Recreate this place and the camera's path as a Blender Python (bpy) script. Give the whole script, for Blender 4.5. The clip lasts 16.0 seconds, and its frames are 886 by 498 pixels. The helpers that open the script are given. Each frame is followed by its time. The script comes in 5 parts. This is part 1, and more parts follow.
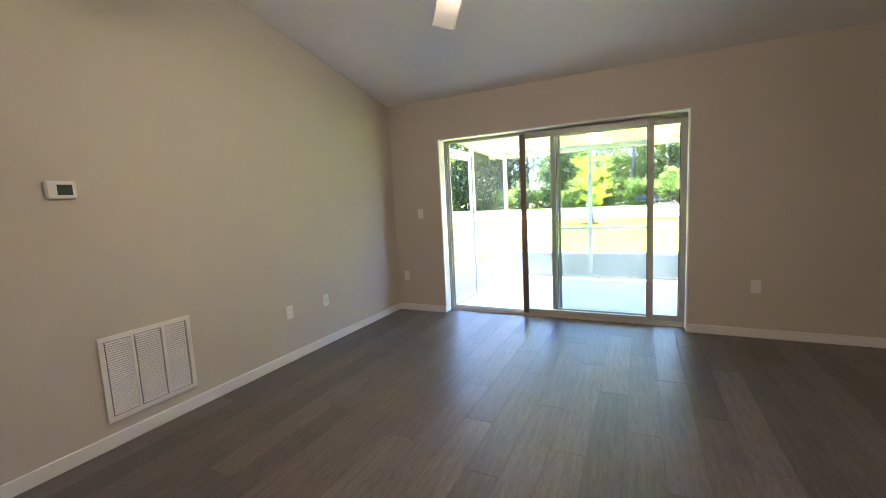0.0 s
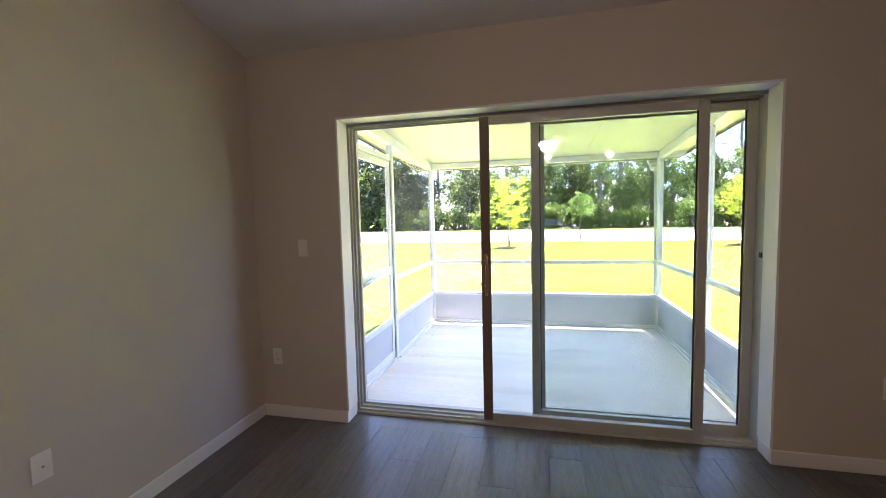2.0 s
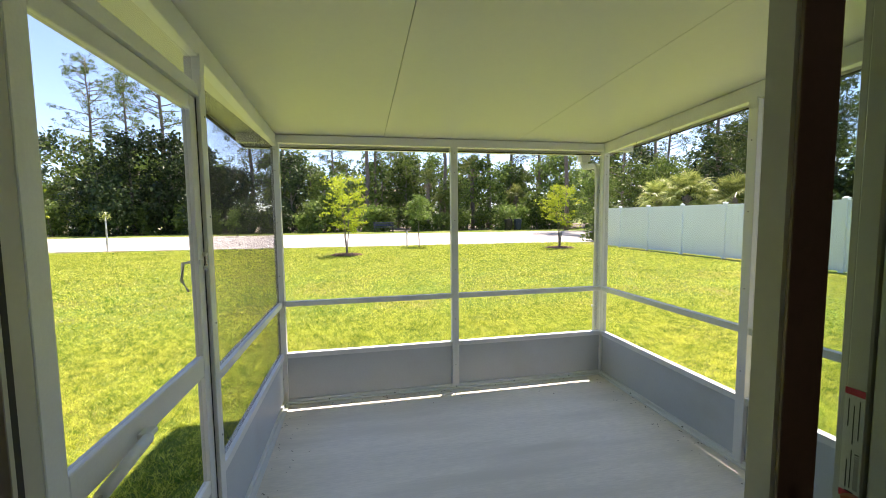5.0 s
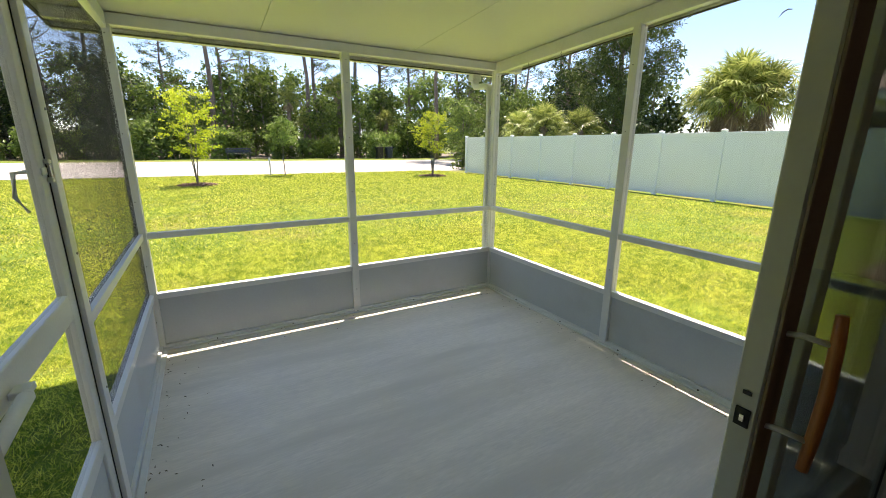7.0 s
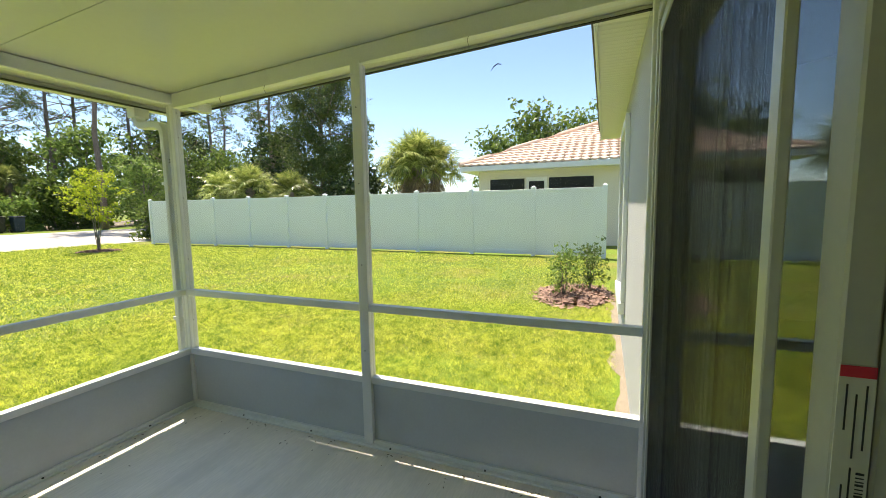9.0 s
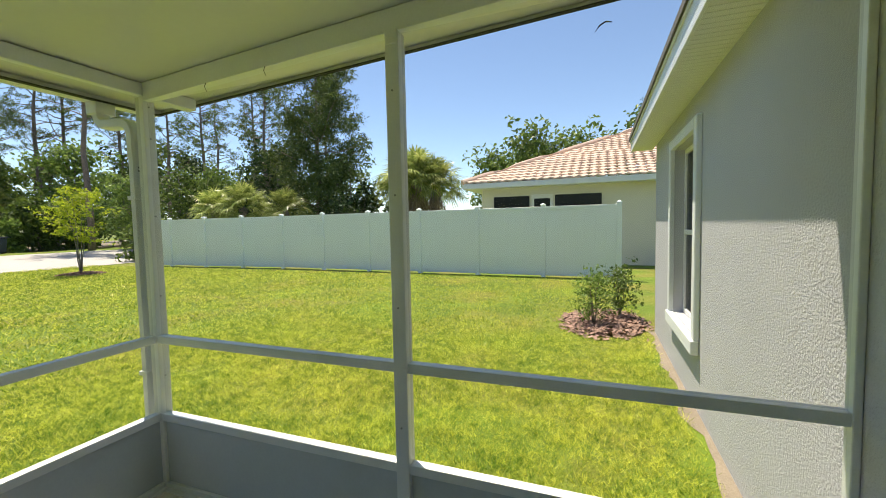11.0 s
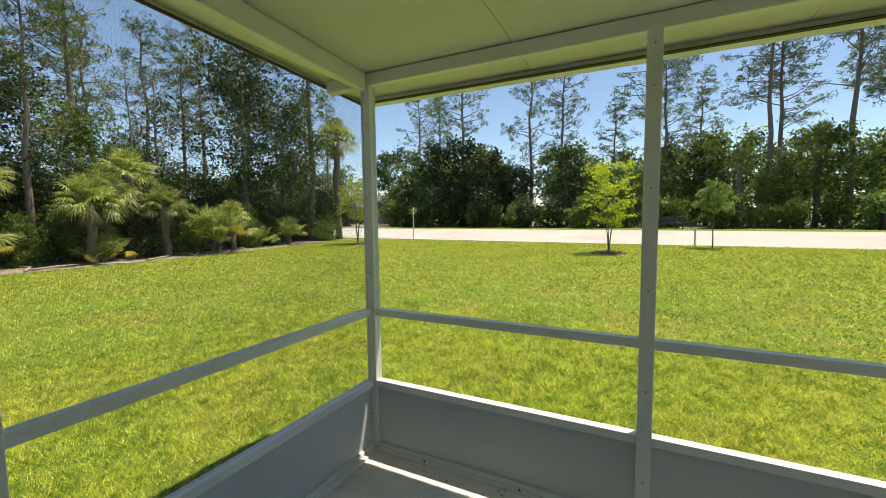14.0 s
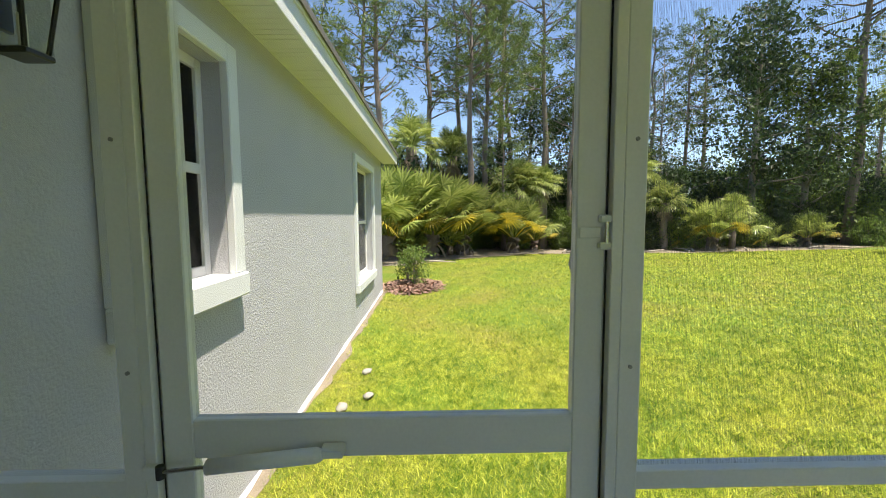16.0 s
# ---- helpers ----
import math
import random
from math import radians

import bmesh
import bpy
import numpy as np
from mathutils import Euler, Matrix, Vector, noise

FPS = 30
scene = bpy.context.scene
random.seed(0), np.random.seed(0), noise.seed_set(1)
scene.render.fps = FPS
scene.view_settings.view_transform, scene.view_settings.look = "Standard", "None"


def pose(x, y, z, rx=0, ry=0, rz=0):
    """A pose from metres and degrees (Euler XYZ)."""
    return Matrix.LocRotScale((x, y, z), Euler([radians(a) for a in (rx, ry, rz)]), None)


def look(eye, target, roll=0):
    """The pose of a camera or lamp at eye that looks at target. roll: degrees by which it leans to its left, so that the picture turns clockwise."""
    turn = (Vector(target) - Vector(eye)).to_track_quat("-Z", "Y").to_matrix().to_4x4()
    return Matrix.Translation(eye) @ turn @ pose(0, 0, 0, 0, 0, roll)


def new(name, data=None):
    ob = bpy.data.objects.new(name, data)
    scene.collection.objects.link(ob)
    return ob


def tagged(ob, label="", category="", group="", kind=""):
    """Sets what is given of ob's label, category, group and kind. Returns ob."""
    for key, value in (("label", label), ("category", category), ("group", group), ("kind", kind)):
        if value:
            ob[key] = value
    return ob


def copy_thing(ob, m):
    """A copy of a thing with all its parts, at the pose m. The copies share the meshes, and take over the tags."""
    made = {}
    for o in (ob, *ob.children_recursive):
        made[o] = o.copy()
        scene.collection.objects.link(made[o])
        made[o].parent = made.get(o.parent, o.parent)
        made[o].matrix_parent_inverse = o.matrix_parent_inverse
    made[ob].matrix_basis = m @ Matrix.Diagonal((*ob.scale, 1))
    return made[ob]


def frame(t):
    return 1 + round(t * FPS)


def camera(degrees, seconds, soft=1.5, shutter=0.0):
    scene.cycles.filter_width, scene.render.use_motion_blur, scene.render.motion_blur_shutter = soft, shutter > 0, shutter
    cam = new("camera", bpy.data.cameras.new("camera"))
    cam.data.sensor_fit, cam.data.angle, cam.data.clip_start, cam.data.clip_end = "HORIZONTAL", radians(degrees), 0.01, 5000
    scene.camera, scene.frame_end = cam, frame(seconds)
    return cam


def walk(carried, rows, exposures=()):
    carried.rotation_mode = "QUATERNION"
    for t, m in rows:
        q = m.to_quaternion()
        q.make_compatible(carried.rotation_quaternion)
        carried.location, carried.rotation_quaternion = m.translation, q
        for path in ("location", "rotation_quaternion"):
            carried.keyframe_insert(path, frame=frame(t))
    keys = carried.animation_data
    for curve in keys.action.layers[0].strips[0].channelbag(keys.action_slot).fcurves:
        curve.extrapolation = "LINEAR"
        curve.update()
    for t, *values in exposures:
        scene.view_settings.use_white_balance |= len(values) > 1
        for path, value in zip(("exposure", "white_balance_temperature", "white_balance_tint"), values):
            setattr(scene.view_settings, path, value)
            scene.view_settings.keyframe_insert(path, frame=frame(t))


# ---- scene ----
cam = camera(95.0, 16.0, soft=0.9)
PATH = [
    (0, (2.134, -4.337, 1.338), (1.258, -2.554, 1.108), -2.9),
    (0.5, (1.982, -3.834, 1.351), (1.166, -2.017, 1.168), -1.1),
    (1, (1.745, -3.386, 1.379), (1.069, -1.51, 1.214), -1.8),
    (1.5, (1.536, -2.92, 1.382), (0.954, -1.011, 1.248), -1.2),
    (2, (1.287, -2.483, 1.387), (0.832, -0.541, 1.238), -1.4),
    (2.5, (1.082, -2.014, 1.386), (0.809, -0.045, 1.166), -0.9),
    (3, (0.848, -1.584, 1.383), (0.516, 0.379, 1.186), 0.3),
    (3.5, (0.69, -1.172, 1.43), (0.531, 0.815, 1.273), -1.3),
    (6, (0.266, -0.05, 1.493), (0.927, 1.828, 1.305), 0.6),
    (6.5, (0.201, -0.084, 1.435), (0.99, 1.711, 1.045), 0.6),
    (7, (0.176, -0.094, 1.394), (1.145, 1.584, 0.898), 0.5),
    (7.5, (0.293, -0.034, 1.387), (1.502, 1.486, 0.91), 0.0),
    (8, (0.540, 0.165, 1.402), (2.064, 1.399, 1.021), -1.0),
    (8.5, (0.640, 0.362, 1.350), (2.461, 1.142, 1.091), -1.3),
    (11, (1.25, 1.08, 1.366), (3.112, 1.785, 1.248), -1.2),
    (11.5, (1.403, 1.287, 1.341), (3.006, 2.477, 1.229), -2.2),
    (12, (1.485, 1.42, 1.34), (2.627, 3.062, 1.253), -1.9),
    (12.5, (1.563, 1.53, 1.345), (2.169, 3.435, 1.256), -1.0),
    (13, (1.57, 1.545, 1.338), (1.651, 3.541, 1.233), -0.5),
    (13.5, (1.473, 1.526, 1.342), (1.057, 3.476, 1.201), -0.6),
    (14, (1.303, 1.434, 1.335), (0.394, 3.209, 1.172), -0.7),
    (14.5, (1.132, 1.298, 1.345), (-0.198, 2.779, 1.156), -0.6),
    (15, (0.985, 1.25, 1.316), (-0.725, 2.274, 1.137), -0.35),
    (15.5, (0.798, 1.302, 1.325), (-1.133, 1.797, 1.149), -0.1),
    (16, (0.607, 1.375, 1.34), (-1.387, 1.417, 1.173), -0.3),
]
# exposure follows the walk out of the dark room into daylight
EXPOSURES = [(0.0, 4.95, 6050, 24), (0.5, 4.9, 6050, 24), (1.0, 4.7, 6100, 28), (1.5, 4.4, 6200, 32), (2.0, 4.05, 6300, 36), (2.5, 3.7, 6300, 40), (3.0, 3.05, 6200, 44), (3.5, 2.65, 6150, 46), (4.5, 2.05, 6700, 30), (5.8, 1.38, 7300, 16), (7.2, 1.68, 7350, 17), (8.5, 1.62, 7250, 11), (11.0, 1.08, 7250, 9), (12.5, 0.82, 7550, 6), (13.5, 0.85, 7600, 6), (14.5, 1.05, 7400, 7), (16.0, 1.35, 7050, 10)]
walk(cam, [(t, look(eye, target, roll)) for t, eye, target, roll in PATH], EXPOSURES)

# ---- world and sun ----
SUN = Vector((0.20, 0.28, 1.0)).normalized()
world = bpy.data.worlds.new("sky")
scene.world = world
world.use_nodes = True
wn = world.node_tree.nodes
sky = wn.new("ShaderNodeTexSky")
sky.sky_type = "NISHITA"
sky.sun_disc = False
sky.sun_elevation = math.asin(SUN.z)
sky.sun_rotation = math.atan2(SUN.x, SUN.y)
sky.air_density = 1.0
sky.dust_density = 0.15
sky.altitude = 1500.0
sky.ozone_density = 3.0
wn["Background"].inputs[1].default_value = 0.11
world.node_tree.links.new(sky.outputs[0], wn["Background"].inputs[0])
sun_data = bpy.data.lights.new("sun", "SUN")
sun_data.energy, sun_data.angle, sun_data.color = 4.0, radians(0.55), (1.0, 0.95, 0.86)
sun = new("sun", sun_data)
sun.matrix_world = look(SUN * 60, (0, 0, 0))


# ---- materials ----
def mat(name, base, rough=0.6, metal=0.0, vary=0.12, scale=6.0, fine=80.0, bump=0.1, dist=0.002, island=0.0, spec=0.5, stain=None, stain_scale=1.2, stain_at=0.62, stretch=(1, 1, 1)):
    """Principled surface with broad and fine variation, relief and optional blotches."""
    m = bpy.data.materials.new(name)
    m.use_nodes = True
    nt = m.node_tree
    n, l = nt.nodes, nt.links
    p = n["Principled BSDF"]
    p.inputs["Roughness"].default_value = rough
    p.inputs["Metallic"].default_value = metal
    p.inputs["Specular IOR Level"].default_value = spec
    tc = n.new("ShaderNodeTexCoord")
    mp = n.new("ShaderNodeMapping")
    mp.inputs["Scale"].default_value = stretch
    l.new(tc.outputs["Object"], mp.inputs[0])
    def tex(s, detail):
        t = n.new("ShaderNodeTexNoise")
        t.inputs["Scale"].default_value = s
        t.inputs["Detail"].default_value = detail
        l.new(mp.outputs[0], t.inputs["Vector"])
        return t
    broad, small = tex(scale, 5), tex(fine, 4)
    add = n.new("ShaderNodeMath")
    add.operation = "ADD"
    l.new(broad.outputs[0], add.inputs[0])
    l.new(small.outputs[0], add.inputs[1])
    rng = n.new("ShaderNodeMapRange")
    rng.inputs[1].default_value, rng.inputs[2].default_value = 0.6, 1.4
    rng.inputs[3].default_value, rng.inputs[4].default_value = 1 - vary, 1 + vary
    l.new(add.outputs[0], rng.inputs[0])
    last = rng.outputs[0]
    if island:
        geo = n.new("ShaderNodeNewGeometry") if island > 0 else n.new("ShaderNodeObjectInfo")
        r2 = n.new("ShaderNodeMapRange")
        r2.inputs[3].default_value, r2.inputs[4].default_value = 1 - abs(island), 1 + abs(island)
        l.new(geo.outputs["Random Per Island" if island > 0 else "Random"], r2.inputs[0])
        mu = n.new("ShaderNodeMath")
        mu.operation = "MULTIPLY"
        l.new(last, mu.inputs[0])
        l.new(r2.outputs[0], mu.inputs[1])
        last = mu.outputs[0]
    sc = n.new("ShaderNodeVectorMath")
    sc.operation = "SCALE"
    sc.inputs[0].default_value = base
    l.new(last, sc.inputs["Scale"])
    colour = sc.outputs[0]
    if stain:
        st = tex(stain_scale, 6)
        rr = n.new("ShaderNodeMapRange")
        rr.inputs[1].default_value, rr.inputs[2].default_value = stain_at - 0.08, stain_at + 0.12
        l.new(st.outputs[0], rr.inputs[0])
        mx = n.new("ShaderNodeMix")
        mx.data_type = "RGBA"
        mx.inputs[7].default_value = (*stain, 1)
        l.new(rr.outputs[0], mx.inputs[0])
        l.new(colour, mx.inputs[6])
        colour = mx.outputs[2]
    l.new(colour, p.inputs["Base Color"])
    if bump:
        b = n.new("ShaderNodeBump")
        b.inputs["Strength"].default_value = bump
        b.inputs["Distance"].default_value = dist
        l.new(small.outputs[0], b.inputs["Height"])
        l.new(b.outputs[0], p.inputs["Normal"])
    return m


def leaf_mat(name, base, tip, through_light=0.35, rough=0.45, patch=False):
    """Leaf with a colour of its own, and light passing through."""
    m = bpy.data.materials.new(name)
    m.use_nodes = True
    n, l = m.node_tree.nodes, m.node_tree.links
    p, out = n["Principled BSDF"], n["Material Output"]
    p.inputs["Roughness"].default_value = rough
    p.inputs["Specular IOR Level"].default_value = 0.35
    geo = n.new("ShaderNodeNewGeometry")
    info = n.new("ShaderNodeObjectInfo")
    mx = n.new("ShaderNodeMix")
    mx.data_type = "RGBA"
    mx.inputs[6].default_value, mx.inputs[7].default_value = (*base, 1), (*tip, 1)
    l.new(geo.outputs["Random Per Island"], mx.inputs[0])
    if patch:
        total = geo.outputs["Random Per Island"]
        for scale, gain in ((0.8, 0.45), (6.0, 1.2), (19.0, 1.5)):
            nz = n.new("ShaderNodeTexNoise")
            nz.inputs["Scale"].default_value, nz.inputs["Detail"].default_value = scale, 1.0
            l.new(geo.outputs["Position"], nz.inputs["Vector"])
            ma = n.new("ShaderNodeMath")
            ma.operation = "MULTIPLY_ADD"
            ma.inputs[1].default_value = gain
            l.new(nz.outputs[0], ma.inputs[0])
            l.new(total, ma.inputs[2])
            total = ma.outputs[0]
        mr = n.new("ShaderNodeMapRange")
        mr.inputs[1].default_value, mr.inputs[2].default_value = 1.62, 2.5
        l.new(total, mr.inputs[0])
        l.new(mr.outputs[0], mx.inputs[0])
    rng = n.new("ShaderNodeMapRange")
    rng.inputs[3].default_value, rng.inputs[4].default_value = 0.75, 1.25
    l.new(info.outputs["Random"], rng.inputs[0])
    sc = n.new("ShaderNodeVectorMath")
    sc.operation = "SCALE"
    l.new(mx.outputs[2], sc.inputs[0])
    l.new(rng.outputs[0], sc.inputs["Scale"])
    l.new(sc.outputs[0], p.inputs["Base Color"])
    tr = n.new("ShaderNodeBsdfTranslucent")
    l.new(sc.outputs[0], tr.inputs[0])
    ms = n.new("ShaderNodeMixShader")
    ms.inputs[0].default_value = through_light
    l.new(p.outputs[0], ms.inputs[1])
    l.new(tr.outputs[0], ms.inputs[2])
    l.new(ms.outputs[0], out.inputs[0])
    return m


def clear_mat(name, tint, gloss=0.9, weave=0.0, weave_colour=(0.1, 0.1, 0.1), rough=0.0):
    """Pane or woven screen: see-through, with gloss, partly covered by threads."""
    m = bpy.data.materials.new(name)
    m.use_nodes = True
    n, l = m.node_tree.nodes, m.node_tree.links
    out = n["Material Output"]
    n.remove(n["Principled BSDF"])
    tr = n.new("ShaderNodeBsdfTransparent")
    tr.inputs[0].default_value = (*tint, 1)
    last = tr.outputs[0]
    if gloss:
        lw = n.new("ShaderNodeLayerWeight")
        lw.inputs[0].default_value = 0.5
        pw = n.new("ShaderNodeMath")
        pw.operation = "POWER"
        pw.inputs[1].default_value = 5.0
        l.new(lw.outputs["Facing"], pw.inputs[0])
        fr = n.new("ShaderNodeMapRange")
        fr.inputs[3].default_value, fr.inputs[4].default_value = gloss * 0.04, gloss
        l.new(pw.outputs[0], fr.inputs[0])
        gl = n.new("ShaderNodeBsdfGlossy")
        gl.inputs["Roughness"].default_value = rough
        ms = n.new("ShaderNodeMixShader")
        l.new(fr.outputs[0], ms.inputs[0])
        l.new(last, ms.inputs[1])
        l.new(gl.outputs[0], ms.inputs[2])
        last = ms.outputs[0]
    if weave:
        df = n.new("ShaderNodeBsdfDiffuse")
        df.inputs[0].default_value = (*weave_colour, 1)
        ms = n.new("ShaderNodeMixShader")
        ms.inputs[0].default_value = weave
        l.new(last, ms.inputs[1])
        l.new(df.outputs[0], ms.inputs[2])
        last = ms.outputs[0]
    l.new(last, out.inputs[0])
    return m


def glow_mat(name, colour, strength):
    m = bpy.data.materials.new(name)
    m.use_nodes = True
    p = m.node_tree.nodes["Principled BSDF"]
    p.inputs["Base Color"].default_value = (0.9, 0.88, 0.84, 1)
    p.inputs["Emission Color"].default_value = (*colour, 1)
    p.inputs["Emission Strength"].default_value = strength
    return m


WALL = mat("wall_paint", (0.58, 0.535, 0.455), 0.75, vary=0.03, scale=1.5, fine=140, bump=0.12, dist=0.0015)
CEIL = mat("ceiling_paint", (0.80, 0.80, 0.78), 0.85, vary=0.03, scale=2, fine=90, bump=0.3, dist=0.002)
TRIM = mat("white_trim_paint", (0.80, 0.79, 0.76), 0.4, vary=0.03, scale=3, fine=60, bump=0.03)
PLASTIC = mat("white_plastic", (0.80, 0.79, 0.75), 0.35, vary=0.02, bump=0.02)
PLANK = mat("vinyl_plank", (0.125, 0.112, 0.102), 0.36, vary=0.40, scale=7, fine=34, bump=0.12, dist=0.001, island=-0.22, stretch=(6.0, 0.6, 1), spec=0.45)
ALU = mat("white_aluminium", (0.76, 0.775, 0.765), 0.38, vary=0.05, scale=4, fine=120, bump=0.03, stain=(0.66, 0.67, 0.65), stain_scale=3.0, stain_at=0.68)
KICK = mat("kick_panel_aluminium", (0.52, 0.56, 0.58), 0.45, vary=0.05, scale=3, fine=60, bump=0.03, stain=(0.46, 0.48, 0.49), stain_scale=2.0, stain_at=0.66)
ROOFPANEL = mat("roof_panel_white", (0.70, 0.70, 0.655), 0.32, vary=0.02, scale=1.2, fine=30, bump=0.02)
SEAM = mat("panel_seam", (0.10, 0.10, 0.09), 0.8)
SLAB = mat("broom_concrete", (0.80, 0.745, 0.68), 0.85, vary=0.14, scale=1.6, fine=46, bump=0.5, dist=0.002, stain=(0.70, 0.65, 0.585), stain_scale=2.2, stain_at=0.56, stretch=(0.35, 2.2, 1))
STUCCO = mat("grey_stucco", (0.50, 0.50, 0.52), 0.9, vary=0.07, scale=2.5, fine=95, bump=0.7, dist=0.008)
STUCCO_TRIM = mat("white_stucco_band", (0.76, 0.78, 0.78), 0.8, vary=0.04, scale=4, fine=110, bump=0.5, dist=0.003)
SOFFIT = mat("soffit_vinyl", (0.76, 0.76, 0.70), 0.5, vary=0.03)
SHINGLE = mat("grey_shingle", (0.14, 0.13, 0.12), 0.9, vary=0.3, scale=8, fine=60, bump=0.6, dist=0.006)
BRONZE = mat("bronze_stile", (0.20, 0.145, 0.11), 0.45, vary=0.1)
FRAME = mat("door_frame_aluminium", (0.50, 0.50, 0.455), 0.35, vary=0.04, bump=0.02)
GASKET = mat("dark_gasket", (0.02, 0.02, 0.02), 0.7)
SCREW = mat("grey_screw_head", (0.30, 0.31, 0.31), 0.45, metal=0.6)
HANDLEWOOD = mat("varnished_wood", (0.42, 0.15, 0.045), 0.32, vary=0.25, scale=12, fine=90, stretch=(8, 8, 0.8))
CHROME = mat("chrome", (0.72, 0.72, 0.70), 0.2, metal=1.0, vary=0.03)
BLACK = mat("black_metal", (0.018, 0.017, 0.016), 0.4, vary=0.2)
INKRED = mat("red_ink", (0.62, 0.03, 0.07), 0.5)
INK = mat("black_ink", (0.05, 0.05, 0.05), 0.6)
PAPER = mat("label_paper", (0.66, 0.66, 0.60), 0.5, vary=0.04)
GLASS = clear_mat("tinted_glass", (0.89, 0.93, 0.915))
WINGLASS = clear_mat("window_glass", (0.25, 0.28, 0.28))
MESH = mat("charcoal_screen_thread", (0.06, 0.06, 0.058), 0.6, bump=0)
SCREEN = clear_mat("insect_screen", (0.97, 0.97, 0.97), 0, 0.04, (0.10, 0.10, 0.10), 0.25)
BLIND = mat("blind_slat", (0.62, 0.62, 0.60), 0.6)
VINYL = mat("white_vinyl", (0.88, 0.93, 0.95), 0.42, vary=0.04, scale=1.0, fine=25, bump=0.04)
ROAD = mat("pale_concrete_road", (0.46, 0.43, 0.40), 0.9, vary=0.12, scale=0.35, fine=9, bump=0.2, stain=(0.40, 0.36, 0.33), stain_scale=0.25, stain_at=0.6)
MULCH = mat("bark_mulch", (0.30, 0.185, 0.14), 0.9, vary=0.3, island=0.55, bump=0.3)
SOIL = mat("sandy_soil", (0.25, 0.205, 0.15), 0.95, vary=0.25, scale=3, fine=50, bump=0.5, dist=0.01)
BARK = mat("pine_bark", (0.21, 0.165, 0.135), 0.9, vary=0.35, scale=5, fine=26, bump=0.8, dist=0.02, stretch=(3, 3, 0.7))
GREYBARK = mat("grey_bark", (0.21, 0.185, 0.155), 0.9, vary=0.3, scale=6, fine=40, bump=0.6, dist=0.01)
DEADWOOD = mat("bleached_deadwood", (0.42, 0.37, 0.31), 0.9, vary=0.25, scale=6, fine=40)
WHITEWOOD = mat("white_tree_wrap", (0.72, 0.72, 0.70), 0.7)
TILE = mat("terracotta_tile", (0.66, 0.48, 0.37), 0.8, vary=0.12, scale=4, fine=30, island=0.16, bump=0.2)
CREAM = mat("cream_stucco", (0.70, 0.66, 0.56), 0.9, vary=0.05, fine=60, bump=0.4, dist=0.004)
DARKGLASS = mat("dark_window", (0.02, 0.022, 0.025), 0.12)
BINBLUE = mat("dark_blue_bin", (0.02, 0.035, 0.07), 0.5)
STONE = mat("pale_stone", (0.36, 0.34, 0.30), 0.9, vary=0.2, scale=14)
LAMP = glow_mat("lit_lamp_glass", (1.0, 0.80, 0.57), 5.5)
PENDANT = glow_mat("lit_pendant_glass", (1.0, 0.80, 0.58), 2.2)
LCD = mat("thermostat_display", (0.05, 0.09, 0.05), 0.25)
PINE_L = leaf_mat("pine_needles", (0.070, 0.110, 0.024), (0.20, 0.25, 0.06), 0.25)
CEDAR_L = leaf_mat("cedar_sprays", (0.050, 0.085, 0.020), (0.16, 0.21, 0.05), 0.25)
OAK_L = leaf_mat("oak_leaves", (0.045, 0.085, 0.017), (0.21, 0.29, 0.055), 0.38)
DARK_L = leaf_mat("dark_broad_leaves", (0.018, 0.036, 0.011), (0.070, 0.115, 0.032), 0.25)
BRIGHT_L = leaf_mat("spring_leaves", (0.30, 0.42, 0.030), (0.60, 0.64, 0.060), 0.5)
LIGHT_L = leaf_mat("light_green_leaves", (0.085, 0.15, 0.032), (0.27, 0.37, 0.085), 0.4)
PALM_L = leaf_mat("palm_fronds", (0.14, 0.20, 0.04), (0.50, 0.54, 0.17), 0.40, 0.27)
YELLOW_L = leaf_mat("yellowed_palm_fronds", (0.36, 0.30, 0.04), (0.68, 0.52, 0.06), 0.4)
DEAD_L = leaf_mat("dead_palm_fronds", (0.20, 0.15, 0.095), (0.40, 0.32, 0.22), 0.2, 0.7)
BLADE_L = leaf_mat("grass_blades", (0.10, 0.21, 0.010), (0.78, 0.78, 0.14), 0.5, patch=True)


# ---- building blocks ----
def root_of(ob):
    while ob.parent:
        ob = ob.parent
    return ob


def part(name, bm, material, parent=None, label="", smooth=False):
    """Links a bmesh, built in world places, as one mesh object under its thing."""
    if parent is not None:
        bmesh.ops.translate(bm, verts=bm.verts, vec=-root_of(parent).location)
    me = bpy.data.meshes.new(name)
    bm.to_mesh(me)
    bm.free()
    me.materials.append(material)
    if smooth:
        me.shade_smooth()
    ob = new(name, me)
    ob.parent = parent
    return tagged(ob, label)


def raw(name, verts, faces, material, parent=None, label="", smooth=False):
    me = bpy.data.meshes.new(name)
    me.from_pydata(verts, [], faces)
    me.materials.append(material)
    if smooth:
        me.shade_smooth()
    ob = new(name, me)
    ob.parent = parent
    return tagged(ob, label)


def thing(name, at, label, category, group="", kind=""):
    ob = new(name)
    ob.empty_display_size = 0.1
    ob.location = at
    return tagged(ob, label, category, group, kind)


def box(bm, a, b, bevel=0.0):
    """A box between two corners, its edges eased."""
    vs = bmesh.ops.create_cube(bm, size=1.0)["verts"]
    for v in vs:
        v.co = Vector([a[i] + (v.co[i] + 0.5) * (b[i] - a[i]) for i in range(3)])
    if bevel:
        es = {e for v in vs for e in v.link_edges}
        bmesh.ops.bevel(bm, geom=list(es), offset=bevel, segments=1, affect="EDGES")
    return bm


